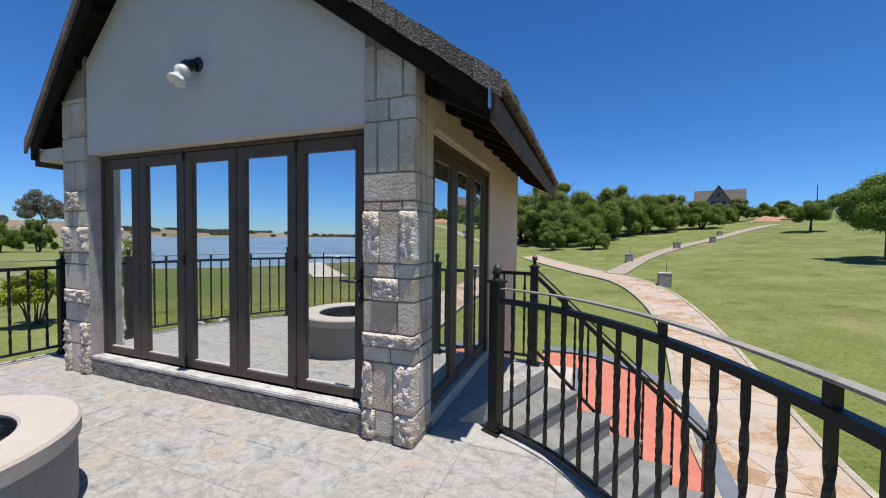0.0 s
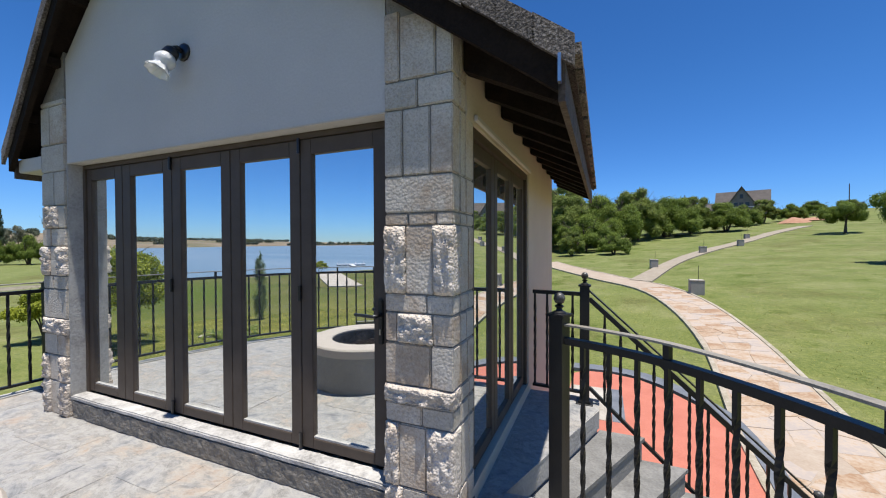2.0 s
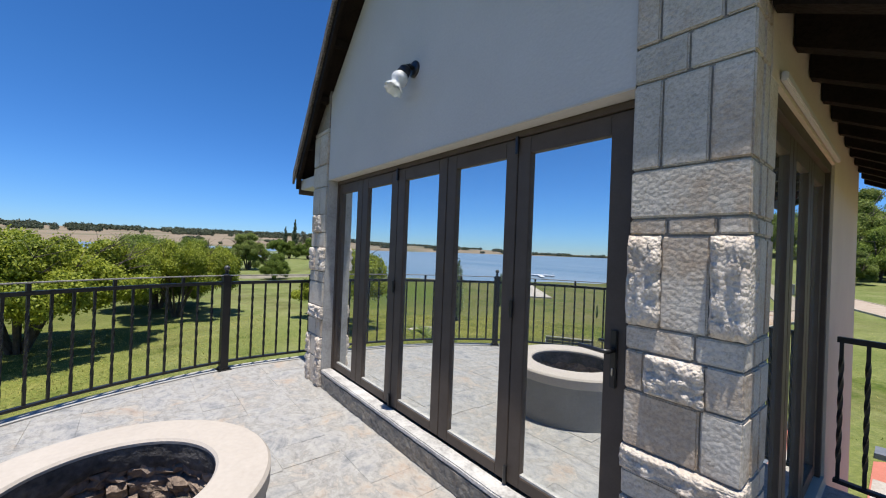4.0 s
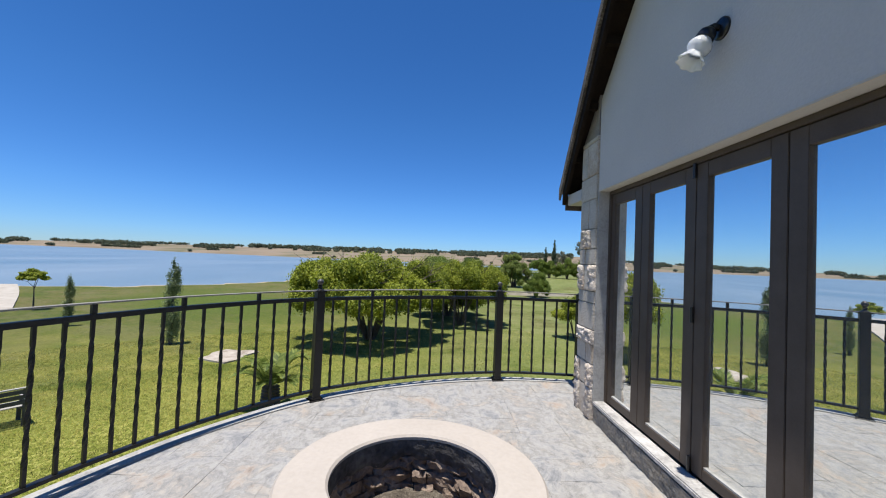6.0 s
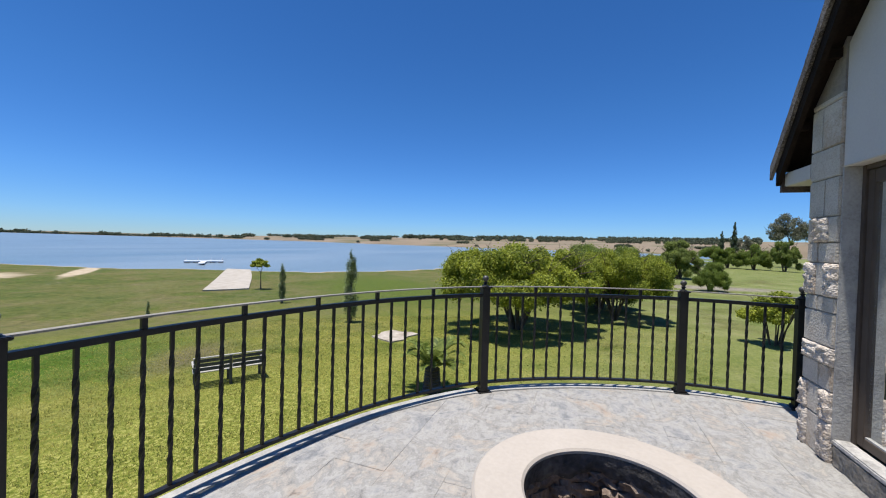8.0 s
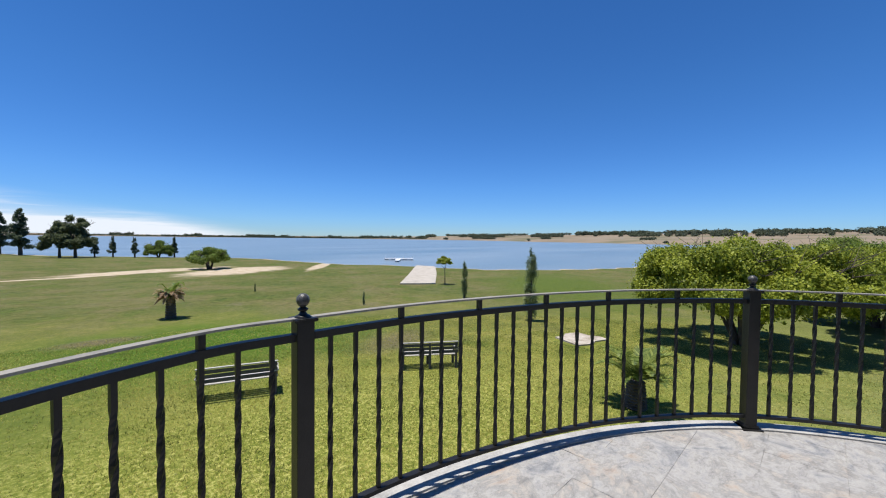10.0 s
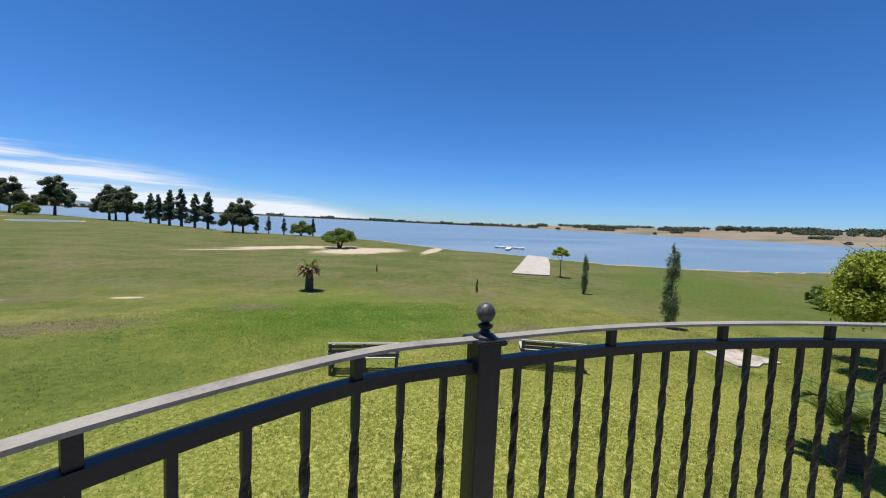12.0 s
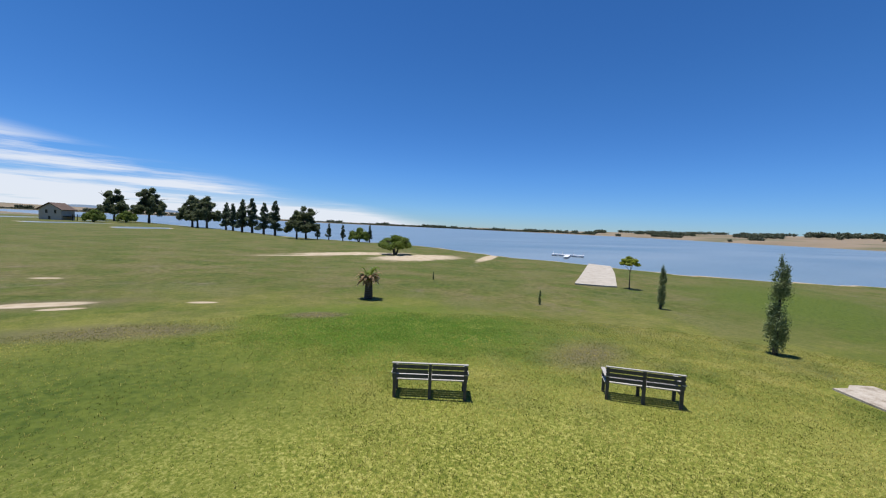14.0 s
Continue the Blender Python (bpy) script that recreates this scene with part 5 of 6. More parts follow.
column_tree("slim_conifer", 3.4, 0.80, 10500, 0.032, L_SILVER, 31, 0.85, 0.03)
column_tree("pine", 9.6, 5.0, 7000, 0.21, L_PINE, 32, 0.9, 0.18, True)
column_tree("young_pine", 5.4, 2.6, 3600, 0.14, L_PINE, 33, 0.8, 0.22, True)

BUSHES = "bushes round the lawn"
plant("wide_bush", "spreading_bush", "wide spreading bush, bright green leaves on bare stems", -16.4, -4.4, 0.80, 20, BUSHES, "bush", 1.2)
plant("wide_bush", "spreading_bush", "wide spreading bush, bright green leaves on bare stems", -21.2, -0.1, 0.60, 130, BUSHES, "bush", 1.55)
plant("wide_bush", "spreading_bush", "spreading bright green bush farther down the lawn", -30.0, -8.2, 0.6, 75, BUSHES, "bush")
plant("round_bush", "low_shrub", "low grey-green shrub on the slope to the lake", -29.0, -11.4, 0.26, 40, BUSHES, "bush")
plant("round_bush_b", "low_shrub", "low grey-green shrub on the slope to the lake", -31.5, -12.6, 0.25, 140, BUSHES, "bush")
plant("stem_bush", "small_bush", "small bright green bush on bare stems beside the terrace", -17.4, 5.2, 1.0, 60, BUSHES, "bush")
for x, y, s, a, key, zs in ((-24.8, -0.7, 0.80, 165, "round_bush", 1.15), (-31, -2.6, 0.72, 80, "round_bush_b", 1.1), (-37, 0.2, 0.8, 200, "round_bush_b", 1.0), (-46, -1.0, 1.1, 250, "round_bush", 1.0), (-42.5, 10.0, 0.50, 30, "round_bush", 1.4),
                            (-46.5, 5.6, 0.72, 140, "round_bush_b", 1.0), (-62, 11.5, 1.15, 310, "round_bush_b", 1.0), (-56, 3.5, 1.0, 20, "round_bush", 1.1),
                            (-113, 38.5, 1.15, 95, "round_bush", 1.35), (-108, 42.5, 1.15, 5, "round_bush_b", 1.3), (-116, 34.0, 1.0, 75, "round_bush", 1.3), (-25, 24.0, 1.0, 300, "round_bush", 1.0)):
    plant(key, "leafy_bush", "dense rounded green bush beyond the terrace", x, y, s, a, BUSHES, "bush", zs)
for x, y, s, a, key in ((2.25, 43.6, 0.58, 10, "round_bush"), (-1.0, 49.5, 1.15, 40, "round_bush"), (-3.5, 53, 1.6, 70, "round_bush_b"), (-8, 60, 1.9, 130, "round_bush"), (-13, 66, 1.9, 10, "round_bush_b"), (1.0, 60, 1.8, 200, "round_bush"),
                        (6.0, 66, 1.7, 250, "round_bush_b"), (11, 71, 1.6, 310, "round_bush"), (15.5, 76, 1.35, 20, "round_bush_b"), (20.5, 76, 1.2, 150, "round_bush"), (7, 80, 2.0, 80, "round_bush"),
                        (-5, 74, 2.2, 190, "round_bush_b"), (26, 88, 1.0, 20, "round_bush"), (30.5, 92, 1.0, 20, "round_bush_b"), (-2.2, 44.0, 0.6, 210, "round_bush_b"), (-12, 54, 1.3, 215, "round_bush")):
    plant(key, "leafy_bush", "dense rounded dark green bush along the garden path", x, y, s, a, BUSHES, "bush")
plant("umbrella_tree", "umbrella_thorn", "flat-topped bright green tree on the open lawn", 27.3, 57.2, 0.68, 10, "umbrella trees", "tree", 1.25)
plant("umbrella_tree", "umbrella_thorn", "flat-topped green tree casting a dark shadow on the lawn", 18.9, 29.0, 0.80, 140, "umbrella trees", "tree", 1.45)
for x, y, k, a in ((36.4, 96.6, 0.85, 20), (47, 114, 0.85, 70), (53, 112, 0.75, 130), (59, 108, 0.8, 190), (66, 104, 0.8, 250), (72, 98, 0.75, 310)):
    plant("round_bush", "leafy_bush", "rounded green bush up the slope near the house", x, y, k, a, BUSHES, "bush")
plant("slim_conifer", "slim_conifer", "slim upright grey-green conifer on the lawn", -14.7, -11.9, 1.0, 0, "young lawn trees", "conifer")
plant("slim_conifer", "slim_conifer", "small upright conifer with a bare pruned foot", -18.0, -19.0, 0.72, 90, "young lawn trees", "conifer")
plant("slim_conifer", "conifer_sapling", "knee-high conifer sapling on the lawn", -11.6, -21.0, 0.25, 30, "young lawn trees", "conifer")
plant("slim_conifer", "conifer_sapling", "thin staked sapling on the lawn", -9.0, -31.0, 0.2, 30, "young lawn trees", "conifer")
plant("small_round", "lollipop_tree", "small round-headed tree on a straight thin stem", -23.6, -26.4, 0.95, 0, "young lawn trees", "tree")
plant("low_willow", "low_tree", "low leaning olive-green tree beside bare sand", -12.8, -60, 0.85, 30, "lake shore trees", "tree")
C14 = (0.3, -4.1)
for hx, hy, key, s, lab in ((-14.5, -112.3, "round_bush", 0.85, "rounded young tree near the water"), (-10.2, -113.2, "young_pine", 0.75, "young pine near the water"),
                            (-6.75, -118.5, "young_pine", 0.8, "young pine near the water"), (-3.6, -118, "young_pine", 0.7, "young pine near the water"), (-17.5, -112, "young_pine", 0.8, "young pine near the water"),
                            (-0.5, -118, "gum", 0.52, "dense dark tree by the shore"), (2.0, -121, "gum", 0.46, "dense dark tree by the shore"),
                            (9.1, -142.7, "pine", 1.05, "dark pine by the shore"), (13.3, -151, "pine", 1.0, "dark pine by the shore"), (17.9, -159.6, "pine", 1.15, "dark pine by the shore"),
                            (21.5, -161.5, "pine", 1.1, "dark pine by the shore"), (27, -178, "pine", 1.0, "dark pine by the shore"), (31, -187, "pine", 1.05, "dark pine by the shore"),
                            (42, -206, "gum", 0.82, "tall dark gum tree by the shore"), (51, -220, "gum", 0.86, "tall dark gum tree by the shore"), (47, -212, "gum", 0.76, "tall dark gum tree by the shore"),
                            (84, -269, "gum", 1.15, "tall spreading gum tree by the shore"), (112, -300, "gum", 1.12, "tall spreading gum tree by the shore"), (90, -256, "round_bush", 1.3, "low rounded tree by the shore"),
                            (100, -246, "round_bush", 1.3, "low rounded tree by the shore")):
    plant(key, "shore_tree", lab, C14[0] + 0.86 * (hx - C14[0]), C14[1] + 0.86 * (hy - C14[1]), s, (hx * 37) % 360, "lake shore trees", "tree")
for x, y, s, zs in ((-138, 55.5, 0.80, 1.35), (-149, 48.5, 0.42, 1.6)):
    plant("airy_gum", "gum_tree", "tall airy gum tree beyond the bushes", x, y, s, x * 13 % 360, "gum trees", "tree", zs)
for x, y, s, zs in ((-143, 40.5, 0.55, 2.1), (-142, 43.5, 0.6, 2.4)):
    plant("pine", "pine_tree", "dark pine beyond the bushes", x, y, s, x * 13 % 360, "gum trees", "tree", zs)
plant("umbrella_tree", "umbrella_thorn", "flat-topped green tree beyond the bushes", -115, 30.5, 0.9, 60, "umbrella trees", "tree", 1.4)

# far bank woods
fv, ff, total = [], [], 0
for a in np.arange(160, 305, 0.085):
    belt = noise.noise((a * 0.30, 2.2, 0)) + 0.35 * noise.noise((a * 1.3, 7.7, 0))
    spots = []
    if a > 228:
        spots.append((25, 0.0055 if a < 262 else 0.004))
        if belt > 0.05:
            spots.append((60, 0.0075))
    else:
        if belt > -0.06:
            spots.append((300, 0.0085))
            spots.append((420, 0.0075))
            if belt > 0.22:
                spots.append((90, 0.008))
        if noise.noise((a * 0.6, 5.1, 3)) > 0.0:
            spots.append((560, 0.0065))
        if noise.noise((a * 0.9, 9.1, 3)) > 0.42:
            spots.append((20, 0.007))
    if a < 206 and noise.noise((a * 0.35, 1.1, 8)) > -0.25:
        spots += [(470, 0.010), (560, 0.009)]
    for off, hk in spots:
        aa = math.radians(a + random.uniform(-0.05, 0.05))
        r = far_bank(math.cos(aa), math.sin(aa)) + off * random.uniform(0.9, 1.15)
        x, y = r * math.cos(aa), r * math.sin(aa)
        h = r * hk * random.uniform(0.45, 1.0)
        v, f = leaves(46, [((x, y, ground_z(x, y) + h * 0.52), (h * 0.55, h * 0.55, h * 0.5))], h * 0.26, shell=0.7)
        ff.append(f + total)
        fv.append(v)
        total += len(v)
hv, hf = [], []
for k in range(61):
    az = math.radians(272 + 0.55 * k)
    h = 62 * math.sin(math.pi * k / 60) ** 0.7 * (0.55 + 0.45 * noise.noise((k * 0.12, 3.3, 0))) + 3
    for r, z in ((2900, WATER_Z - 2), (3000, WATER_Z + h), (3300, WATER_Z - 2)):
        hv.append((r * math.cos(az), r * math.sin(az), z))
for k in range(60):
    for q in range(2):
        i = 3 * k + q
        hf.append((i, i + 3, i + 4, i + 1))
# the blue-grey is distance haze put into the hills' colour
hills = pydata("backdrop", hv, hf, material("haze_tinted_hills", [(0.10, 0.15, 0.21), (0.13, 0.18, 0.24)], 0.95, 0.002, 0.02, 0.0), smooth=True)
tagged(hills, "low hills far beyond the lake, blue-grey with painted haze", "hills", kind="structure")
far_wood = new("far_woods", fast_mesh("far_woods", np.concatenate(fv), np.concatenate(ff), L_FARWOOD))
tagged(far_wood, "dark belts of trees along the far bank of the lake", "woods", kind="stuff")

# cycad below the terrace and date palm out on the lawn
def frond(length, rise, droop, width, pairs, bm, blade=0.011):
    """A feather leaf that arches outward along x."""
    pts = []
    for k in range(9):
        t = k / 8
        pts.append(Vector((length * t * (1 - 0.18 * droop * t), 0, rise * math.sin(t * 1.9) - droop * length * t * t * 0.55)))
    tube(pts, [0.008 * (1 - 0.7 * k / 8) for k in range(9)], 4, bm)
    for k in range(pairs):
        t = 0.12 + 0.88 * k / pairs
        i = min(int(t * 8), 7)
        p = pts[i].lerp(pts[i + 1], t * 8 - i)
        d = (pts[i + 1] - pts[i]).normalized()
        w = width * math.sin(math.pi * min(1, 0.18 + t * 0.8)) + 0.02
        for s in (-1, 1):
            tip = p + Vector((d.x * w * 0.6, s * w, d.z * w * 0.6 + w * 0.25))
            e = d * blade
            bm.faces.new([bm.verts.new(p - e), bm.verts.new(p + e), bm.verts.new(tip)])


def palm(name, label, x, y, trunk_h, trunk_r, fronds, length, rise, droop, leaf, seed, dry=0, blade=0.026):
    rnd = random.Random(seed)
    t = thing(name, label, "palm", Matrix.Translation((x, y, ground_z(x, y) - 0.03)), group="palms on the lawn")
    bm = bmesh.new()
    prof = []
    for k in range(10):
        z = trunk_h * k / 9
        prof.append((trunk_r * (1.1 - 0.25 * k / 9), z))
        prof.append((trunk_r * (0.92 - 0.25 * k / 9), z + trunk_h * 0.05))
    lathe([(0.0, 0.0)] + prof + [(0.0, trunk_h * 1.06)], 14, bm)
    part("trunk", bm, M_TRUNK, t)
    for k in range(fronds + dry):
        bm = bmesh.new()
        dead = k >= fronds
        u = rnd.random()
        frond(length * rnd.uniform(0.85, 1.1), rise * (0.25 + u) if not dead else 0.40 * u, droop * rnd.uniform(0.8, 1.3) if not dead else rnd.uniform(0.25, 1.0), length * 0.2, 20, bm, blade)
        o = part("frond", bm, L_DRY if dead else leaf, t, "dry brown frond" if dead else "")
        o.matrix_basis = pose(0, 0, trunk_h, 0, 0, 360 * k / (dry if dead else fronds) * 2.4 + rnd.uniform(-15, 15))
    return t


palm("cycad", "cycad with stiff arching green fronds below the terrace", -8.0, -5.15, 0.58, 0.22, 24, 0.84, 0.70, 0.30, L_FRESH, 3, blade=0.032)
palm("young_palm", "young palm with green top and dead brown fronds on the lawn", -2.85, -23.3, 1.05, 0.22, 14, 0.72, 0.62, 0.45, L_MID, 4, dry=40)


# ---- benches ----
def bench(x, y, turn, label):
    z = ground_z(x, y)
    b = thing("garden_bench", label, "bench", pose(x, y, z, 0, 0, turn) @ Matrix.Diagonal((1.05, 1.0, 0.87, 1)), group="benches facing the lake")
    for k, sx in enumerate((-0.70, 0.0, 0.70)):
        part("leg", box(sx - 0.03, sx + 0.03, -0.25, -0.19, 0, 0.84, 0.006), M_BENCH, b)
        part("leg", box(sx - 0.03, sx + 0.03, 0.19, 0.25, 0, 0.42, 0.006), M_BENCH, b)
        part("seat_bearer", box(sx - 0.025, sx + 0.025, -0.19, 0.26, 0.34, 0.41, 0.004), M_BENCH, b)
    for sx in (-0.72, 0.72):
        part("armrest", box(sx - 0.045, sx + 0.045, -0.26, 0.30, 0.60, 0.635, 0.008), M_BENCHTOP, b, "pale worn arm rest")
        part("arm_post", box(sx - 0.025, sx + 0.025, 0.19, 0.25, 0.42, 0.60, 0.005), M_BENCH, b)
    for k in range(4):
        part("seat_slat", box(-0.75, 0.75, -0.16 + k * 0.11, -0.07 + k * 0.11, 0.412, 0.435, 0.005), M_BENCHTOP, b, "pale worn seat slat")
    for half in ((-0.745, -0.035), (0.035, 0.745)):
        for k in range(3):
            z0 = 0.50 + k * 0.115
            part("back_slat", box(half[0], half[1], -0.255 - 0.0, -0.232, z0, z0 + 0.088, 0.005), M_BENCH, b)
    part("back_rail", box(-0.755, 0.755, -0.265, -0.20, 0.842, 0.868, 0.005), M_BENCHTOP, b, "pale worn top rail")
    return b


bench(-2.25, -11.52, 160, "two-seat dark timber garden bench with pale worn edges")
bench(-6.72, -10.16, 146, "two-seat dark timber garden bench with pale arm rests, turned slightly")

# ---- lawn details ----
def flat_patch(name, label, outline, mat, category, h=0.05, kind="structure"):
    bm = bmesh.new()
    lo = [bm.verts.new((x, y, ground_z(x, y) - 0.1)) for x, y in outline]
    hi = [bm.verts.new((x, y, ground_z(x, y) + h)) for x, y in outline]
    bm.faces.new(hi)
    for a in range(len(outline)):
        b = (a + 1) % len(outline)
        bm.faces.new((lo[a], lo[b], hi[b], hi[a]))
    return tagged(part(name, bm, mat), label, category, kind=kind)


flat_patch("concrete_slab", "rough pale concrete slab set in the lawn", [(-12.4, -9.4), (-12.8, -9.28), (-13.2, -9.42), (-13.8, -9.2), (-13.62, -8.7), (-13.72, -8.3), (-13.5, -7.9), (-12.9, -8.1), (-12.4, -8.0), (-11.85, -8.25), (-12.1, -8.8)], M_BROKEN, "slab")


def ribbon(name, label, left, right, mat, category, h, step=1.5):
    """A strip between two edges, laid over the ground."""
    a, b = spline(left, step), spline(right, step)
    n = max(len(a), len(b))
    ip = lambda l, t: tuple(float(np.interp(t, np.linspace(0, 1, len(l)), [p[i] for p in l])) for i in range(2))
    vs, fs = [], []
    W = 4
    for k in range(n):
        p, q = ip(a, k / (n - 1)), ip(b, k / (n - 1))
        for w in range(W + 1):
            x, y = p[0] + (q[0] - p[0]) * w / W, p[1] + (q[1] - p[1]) * w / W
            vs.append((x, y, ground_z(x, y) + h))
    for k in range(n - 1):
        for w in range(W):
            i = k * (W + 1) + w
            fs.append((i, i + 1, i + W + 2, i + W + 1))
    o = pydata(name, vs, fs, mat)
    so = o.modifiers.new("thick", "SOLIDIFY")
    so.thickness, so.offset = 0.14, 0
    return tagged(o, label, category, kind="structure")


PATH_L = [(3.4, -6.0), (3.15, -2.0), (3.0, 1.0), (3.04, 4.07), (3.19, 5.93), (3.45, 7.9), (3.73, 11.07), (3.64, 15.72), (2.75, 20.6), (0.6, 24.6), (-1.8, 29.5), (-4.5, 35.5)]
PATH_R = [(4.9, -6.0), (4.7, -2.0), (4.6, 1.0), (4.64, 4.29), (4.76, 6.0), (4.92, 7.95), (5.17, 11.42), (5.15, 15.94), (4.35, 20.8), (2.1, 25.2), (-0.4, 30.6), (-3.1, 36.6)]
walkway = ribbon("pavement", "winding garden path of irregular sandstone flags", PATH_L, PATH_R, M_PATHBED, "garden path", 0.0)
for edge_line, side in ((PATH_L, -1), (PATH_R, 1)):
    ribbon("trim_path", "pale cement edging along the garden path", [(x + side * (0.0 if side > 0 else 0.10), y) for x, y in edge_line[2:]], [(x + side * (0.10 if side > 0 else 0.0), y) for x, y in edge_line[2:]], M_PATHEDGE, "path edging", 0.02)
ribbon("pavement_branch", "narrow pale path climbing the lawn to the house", [(2.6, 23.6), (5.5, 32.2), (9.7, 42.4), (14.9, 51.4), (22.8, 65.8), (30, 76)],
       [(3.7, 22.8), (6.4, 31.5), (10.9, 41.8), (16.1, 50.7), (24.2, 65.0), (31.5, 75.2)], M_PATHJOINT, "garden path", 0.03)
flat_patch("red_paving", "smooth red paved forecourt at the foot of the stair", [(0.45, 7.45), (0.7, 7.68), (1.2, 7.66), (1.82, 7.42), (2.35, 6.9), (2.82, 6.2), (3.0, 5.4), (3.05, 4.5), (3.0, 3.9), (2.95, 2.6), (2.9, 1.0), (2.2, 0.2), (0.5, 0.4), (0.45, 4.0)], M_RED, "paving", 0.06)
ribbon("trim_paving", "dark grey border of the red paving", [(0.45, 7.75), (1.2, 7.72), (1.88, 7.46), (2.42, 6.92), (2.88, 6.2), (3.06, 5.4), (3.1, 4.5), (3.04, 3.9), (3.0, 2.6), (2.95, 1.0)],
       [(0.45, 8.1), (1.3, 8.02), (2.1, 7.7), (2.7, 7.0), (3.15, 6.2), (3.3, 5.4), (3.34, 4.5), (3.28, 3.9), (3.22, 2.6), (3.15, 1.0)], M_BLUEGREY, "paving border", 0.02, 0.4)
ribbon("concrete_ramp", "pale concrete boat ramp running into the lake", [(-20.28, -28.7), (-31.2, -40.2), (-43.4, -53.1)], [(-23.12, -27.15), (-33.9, -38.3), (-46.0, -51.7)], M_CONCRETE, "boat ramp", 0.04, 4)

flat_patch("cement_pad", "pale cement pad let into the red paving", [(0.47, 5.2), (1.24, 5.2), (1.24, 6.7), (0.47, 6.7)], M_CONCRETE, "paving", 0.072)
flat_patch("trim_pad", "dark grey strip in the red paving", [(1.25, 5.2), (1.46, 5.2), (1.46, 6.7), (1.25, 6.7)], M_BLUEGREY, "paving border", 0.07)
for x, y, s in ((5.14, 18.95, 0.95), (4.60, 29.85, 0.9), (9.83, 40.5, 0.95), (14.6, 47.32, 0.9), (17.87, 56.92, 0.9)):
    b = thing("path_bollard", "square cement path light bollard with a thin rod on top", "bollard", Matrix.Translation((x, y, ground_z(x, y) - 0.03)) @ Matrix.Scale(s, 4), group="bollards along the path")
    part("body", box(-0.29, 0.29, -0.29, 0.29, 0.0, 0.70, 0.02), M_BLOCK, b)
    part("top_slab", box(-0.305, 0.305, -0.305, 0.305, 0.70, 0.76, 0.015), M_CONCRETE, b, "paler cement top slab")
    part("rod", tube([(0.1, 0.1, 0.75), (0.1, 0.1, 1.45)], [0.012, 0.01], 6), M_IRON, b)


# ---- jetty ----
jx, jy = -46.0, -62.0
jt = thing("jetty", "white T-shaped floating jetty with a gangway", "jetty", Matrix.Translation((jx, jy, WATER_Z)) @ Matrix.Rotation(radians(228), 4, "Z") @ Matrix.Scale(0.62, 4))
part("gangway", box(-6.5, 3.5, -0.7, 0.7, 0.30, 0.48), M_WHITE, jt)
part("deck", box(3.2, 5.6, -4.8, 4.8, 0.22, 0.55), M_WHITE, jt, "white deck")
for k in range(5):
    part("float", box(3.3, 5.5, -4.6 + k * 2.0, -3.4 + k * 2.0, -0.2, 0.22), M_BLOCK, jt, "grey float")
for k, yy in enumerate((-4.4, -1.6, 1.6, 4.4)):
    part("mooring_post", tube([(5.2, yy, 0.5), (5.2, yy, 1.3)], [0.09, 0.08], 8), M_WHITE, jt)


# ---- far buildings ----
def gable_roof(x0, x1, y0, y1, z0, z1, over=0.5, t=0.25):
    ym = (y0 + y1) / 2
    bm = bmesh.new()
    for s, ye in ((-1, y0 - over), (1, y1 + over)):
        ze = z0 - over * (z1 - z0) / (ym - y0)
        q = [(x0 - over, ym, z1), (x1 + over, ym, z1), (x1 + over, ye, ze), (x0 - over, ye, ze)]
        lo = [bm.verts.new(p) for p in q]
        hi = [bm.verts.new((p[0], p[1], p[2] + t)) for p in q]
        bm.faces.new(lo)
        bm.faces.new(hi[::-1])
        for a in range(4):
            b = (a + 1) % 4
            bm.faces.new((lo[a], lo[b], hi[b], hi[a]))
    return bm


hx, hy = 43.5, 151.0
hz = ground_z(hx, hy) + 0.4
house = thing("manor_house", "large grey stone house with steep dark roof and front gable", "house", pose(hx, hy, hz, 0, 0, 162) @ Matrix.Diagonal((0.68, 0.8, 0.95, 1)))
part("wall", box(-10, 10, -4.5, 4.5, -3, 3.2), M_HOUSE, house)
part("roof", gable_roof(-10, 10, -4.5, 4.5, 3.2, 8.0), M_HOUSEROOF, house, "steep dark roof")
fg = slab_xz([(-4.9, -3), (4.9, -3), (4.9, 3.4), (0, 8.9), (-4.9, 3.4)], 4.4, 6.5)
part("front_gable", fg, M_HOUSE, house)
for s in (-1, 1):
    o = [(0, 9.4), (5.7 * s, 3.0), (5.7 * s, 2.6), (0, 9.0)]
    part("gable_roof", slab_xz(o, 2.0, 7.1), M_HOUSEROOF, house)
for wx, wz, ww, wh in ((-2.1, 3.0, 1.5, 1.8), (0, 3.0, 1.5, 1.8), (2.1, 3.0, 1.5, 1.8), (0, 6.0, 1.2, 1.3), (-2.1, -0.2, 1.6, 2.0), (2.1, -0.2, 1.6, 2.0)):
    w = thing("window", "", "")
    w.parent = house
    part("pane", box(wx - ww / 2, wx + ww / 2, 6.51, 6.56, wz - wh / 2, wz + wh / 2), M_DARKWIN, w)
    part("frame", box(wx - ww / 2 - 0.1, wx + ww / 2 + 0.1, 6.50, 6.60, wz - wh / 2 - 0.15, wz - wh / 2), M_HOUSEROOF, w)
for wx in (-7.8, -5.6, 5.6, 7.8):
    w = thing("window", "", "")
    w.parent = house
    part("pane", box(wx - 0.7, wx + 0.7, 4.51, 4.55, 0.2, 2.0), M_DARKWIN, w)
    part("frame", box(wx - 0.8, wx + 0.8, 4.505, 4.60, 0.05, 0.2), M_HOUSEROOF, w)
part("balcony", box(-4.6, 4.6, 6.5, 8.2, 1.2, 1.4), M_HOUSEROOF, house)
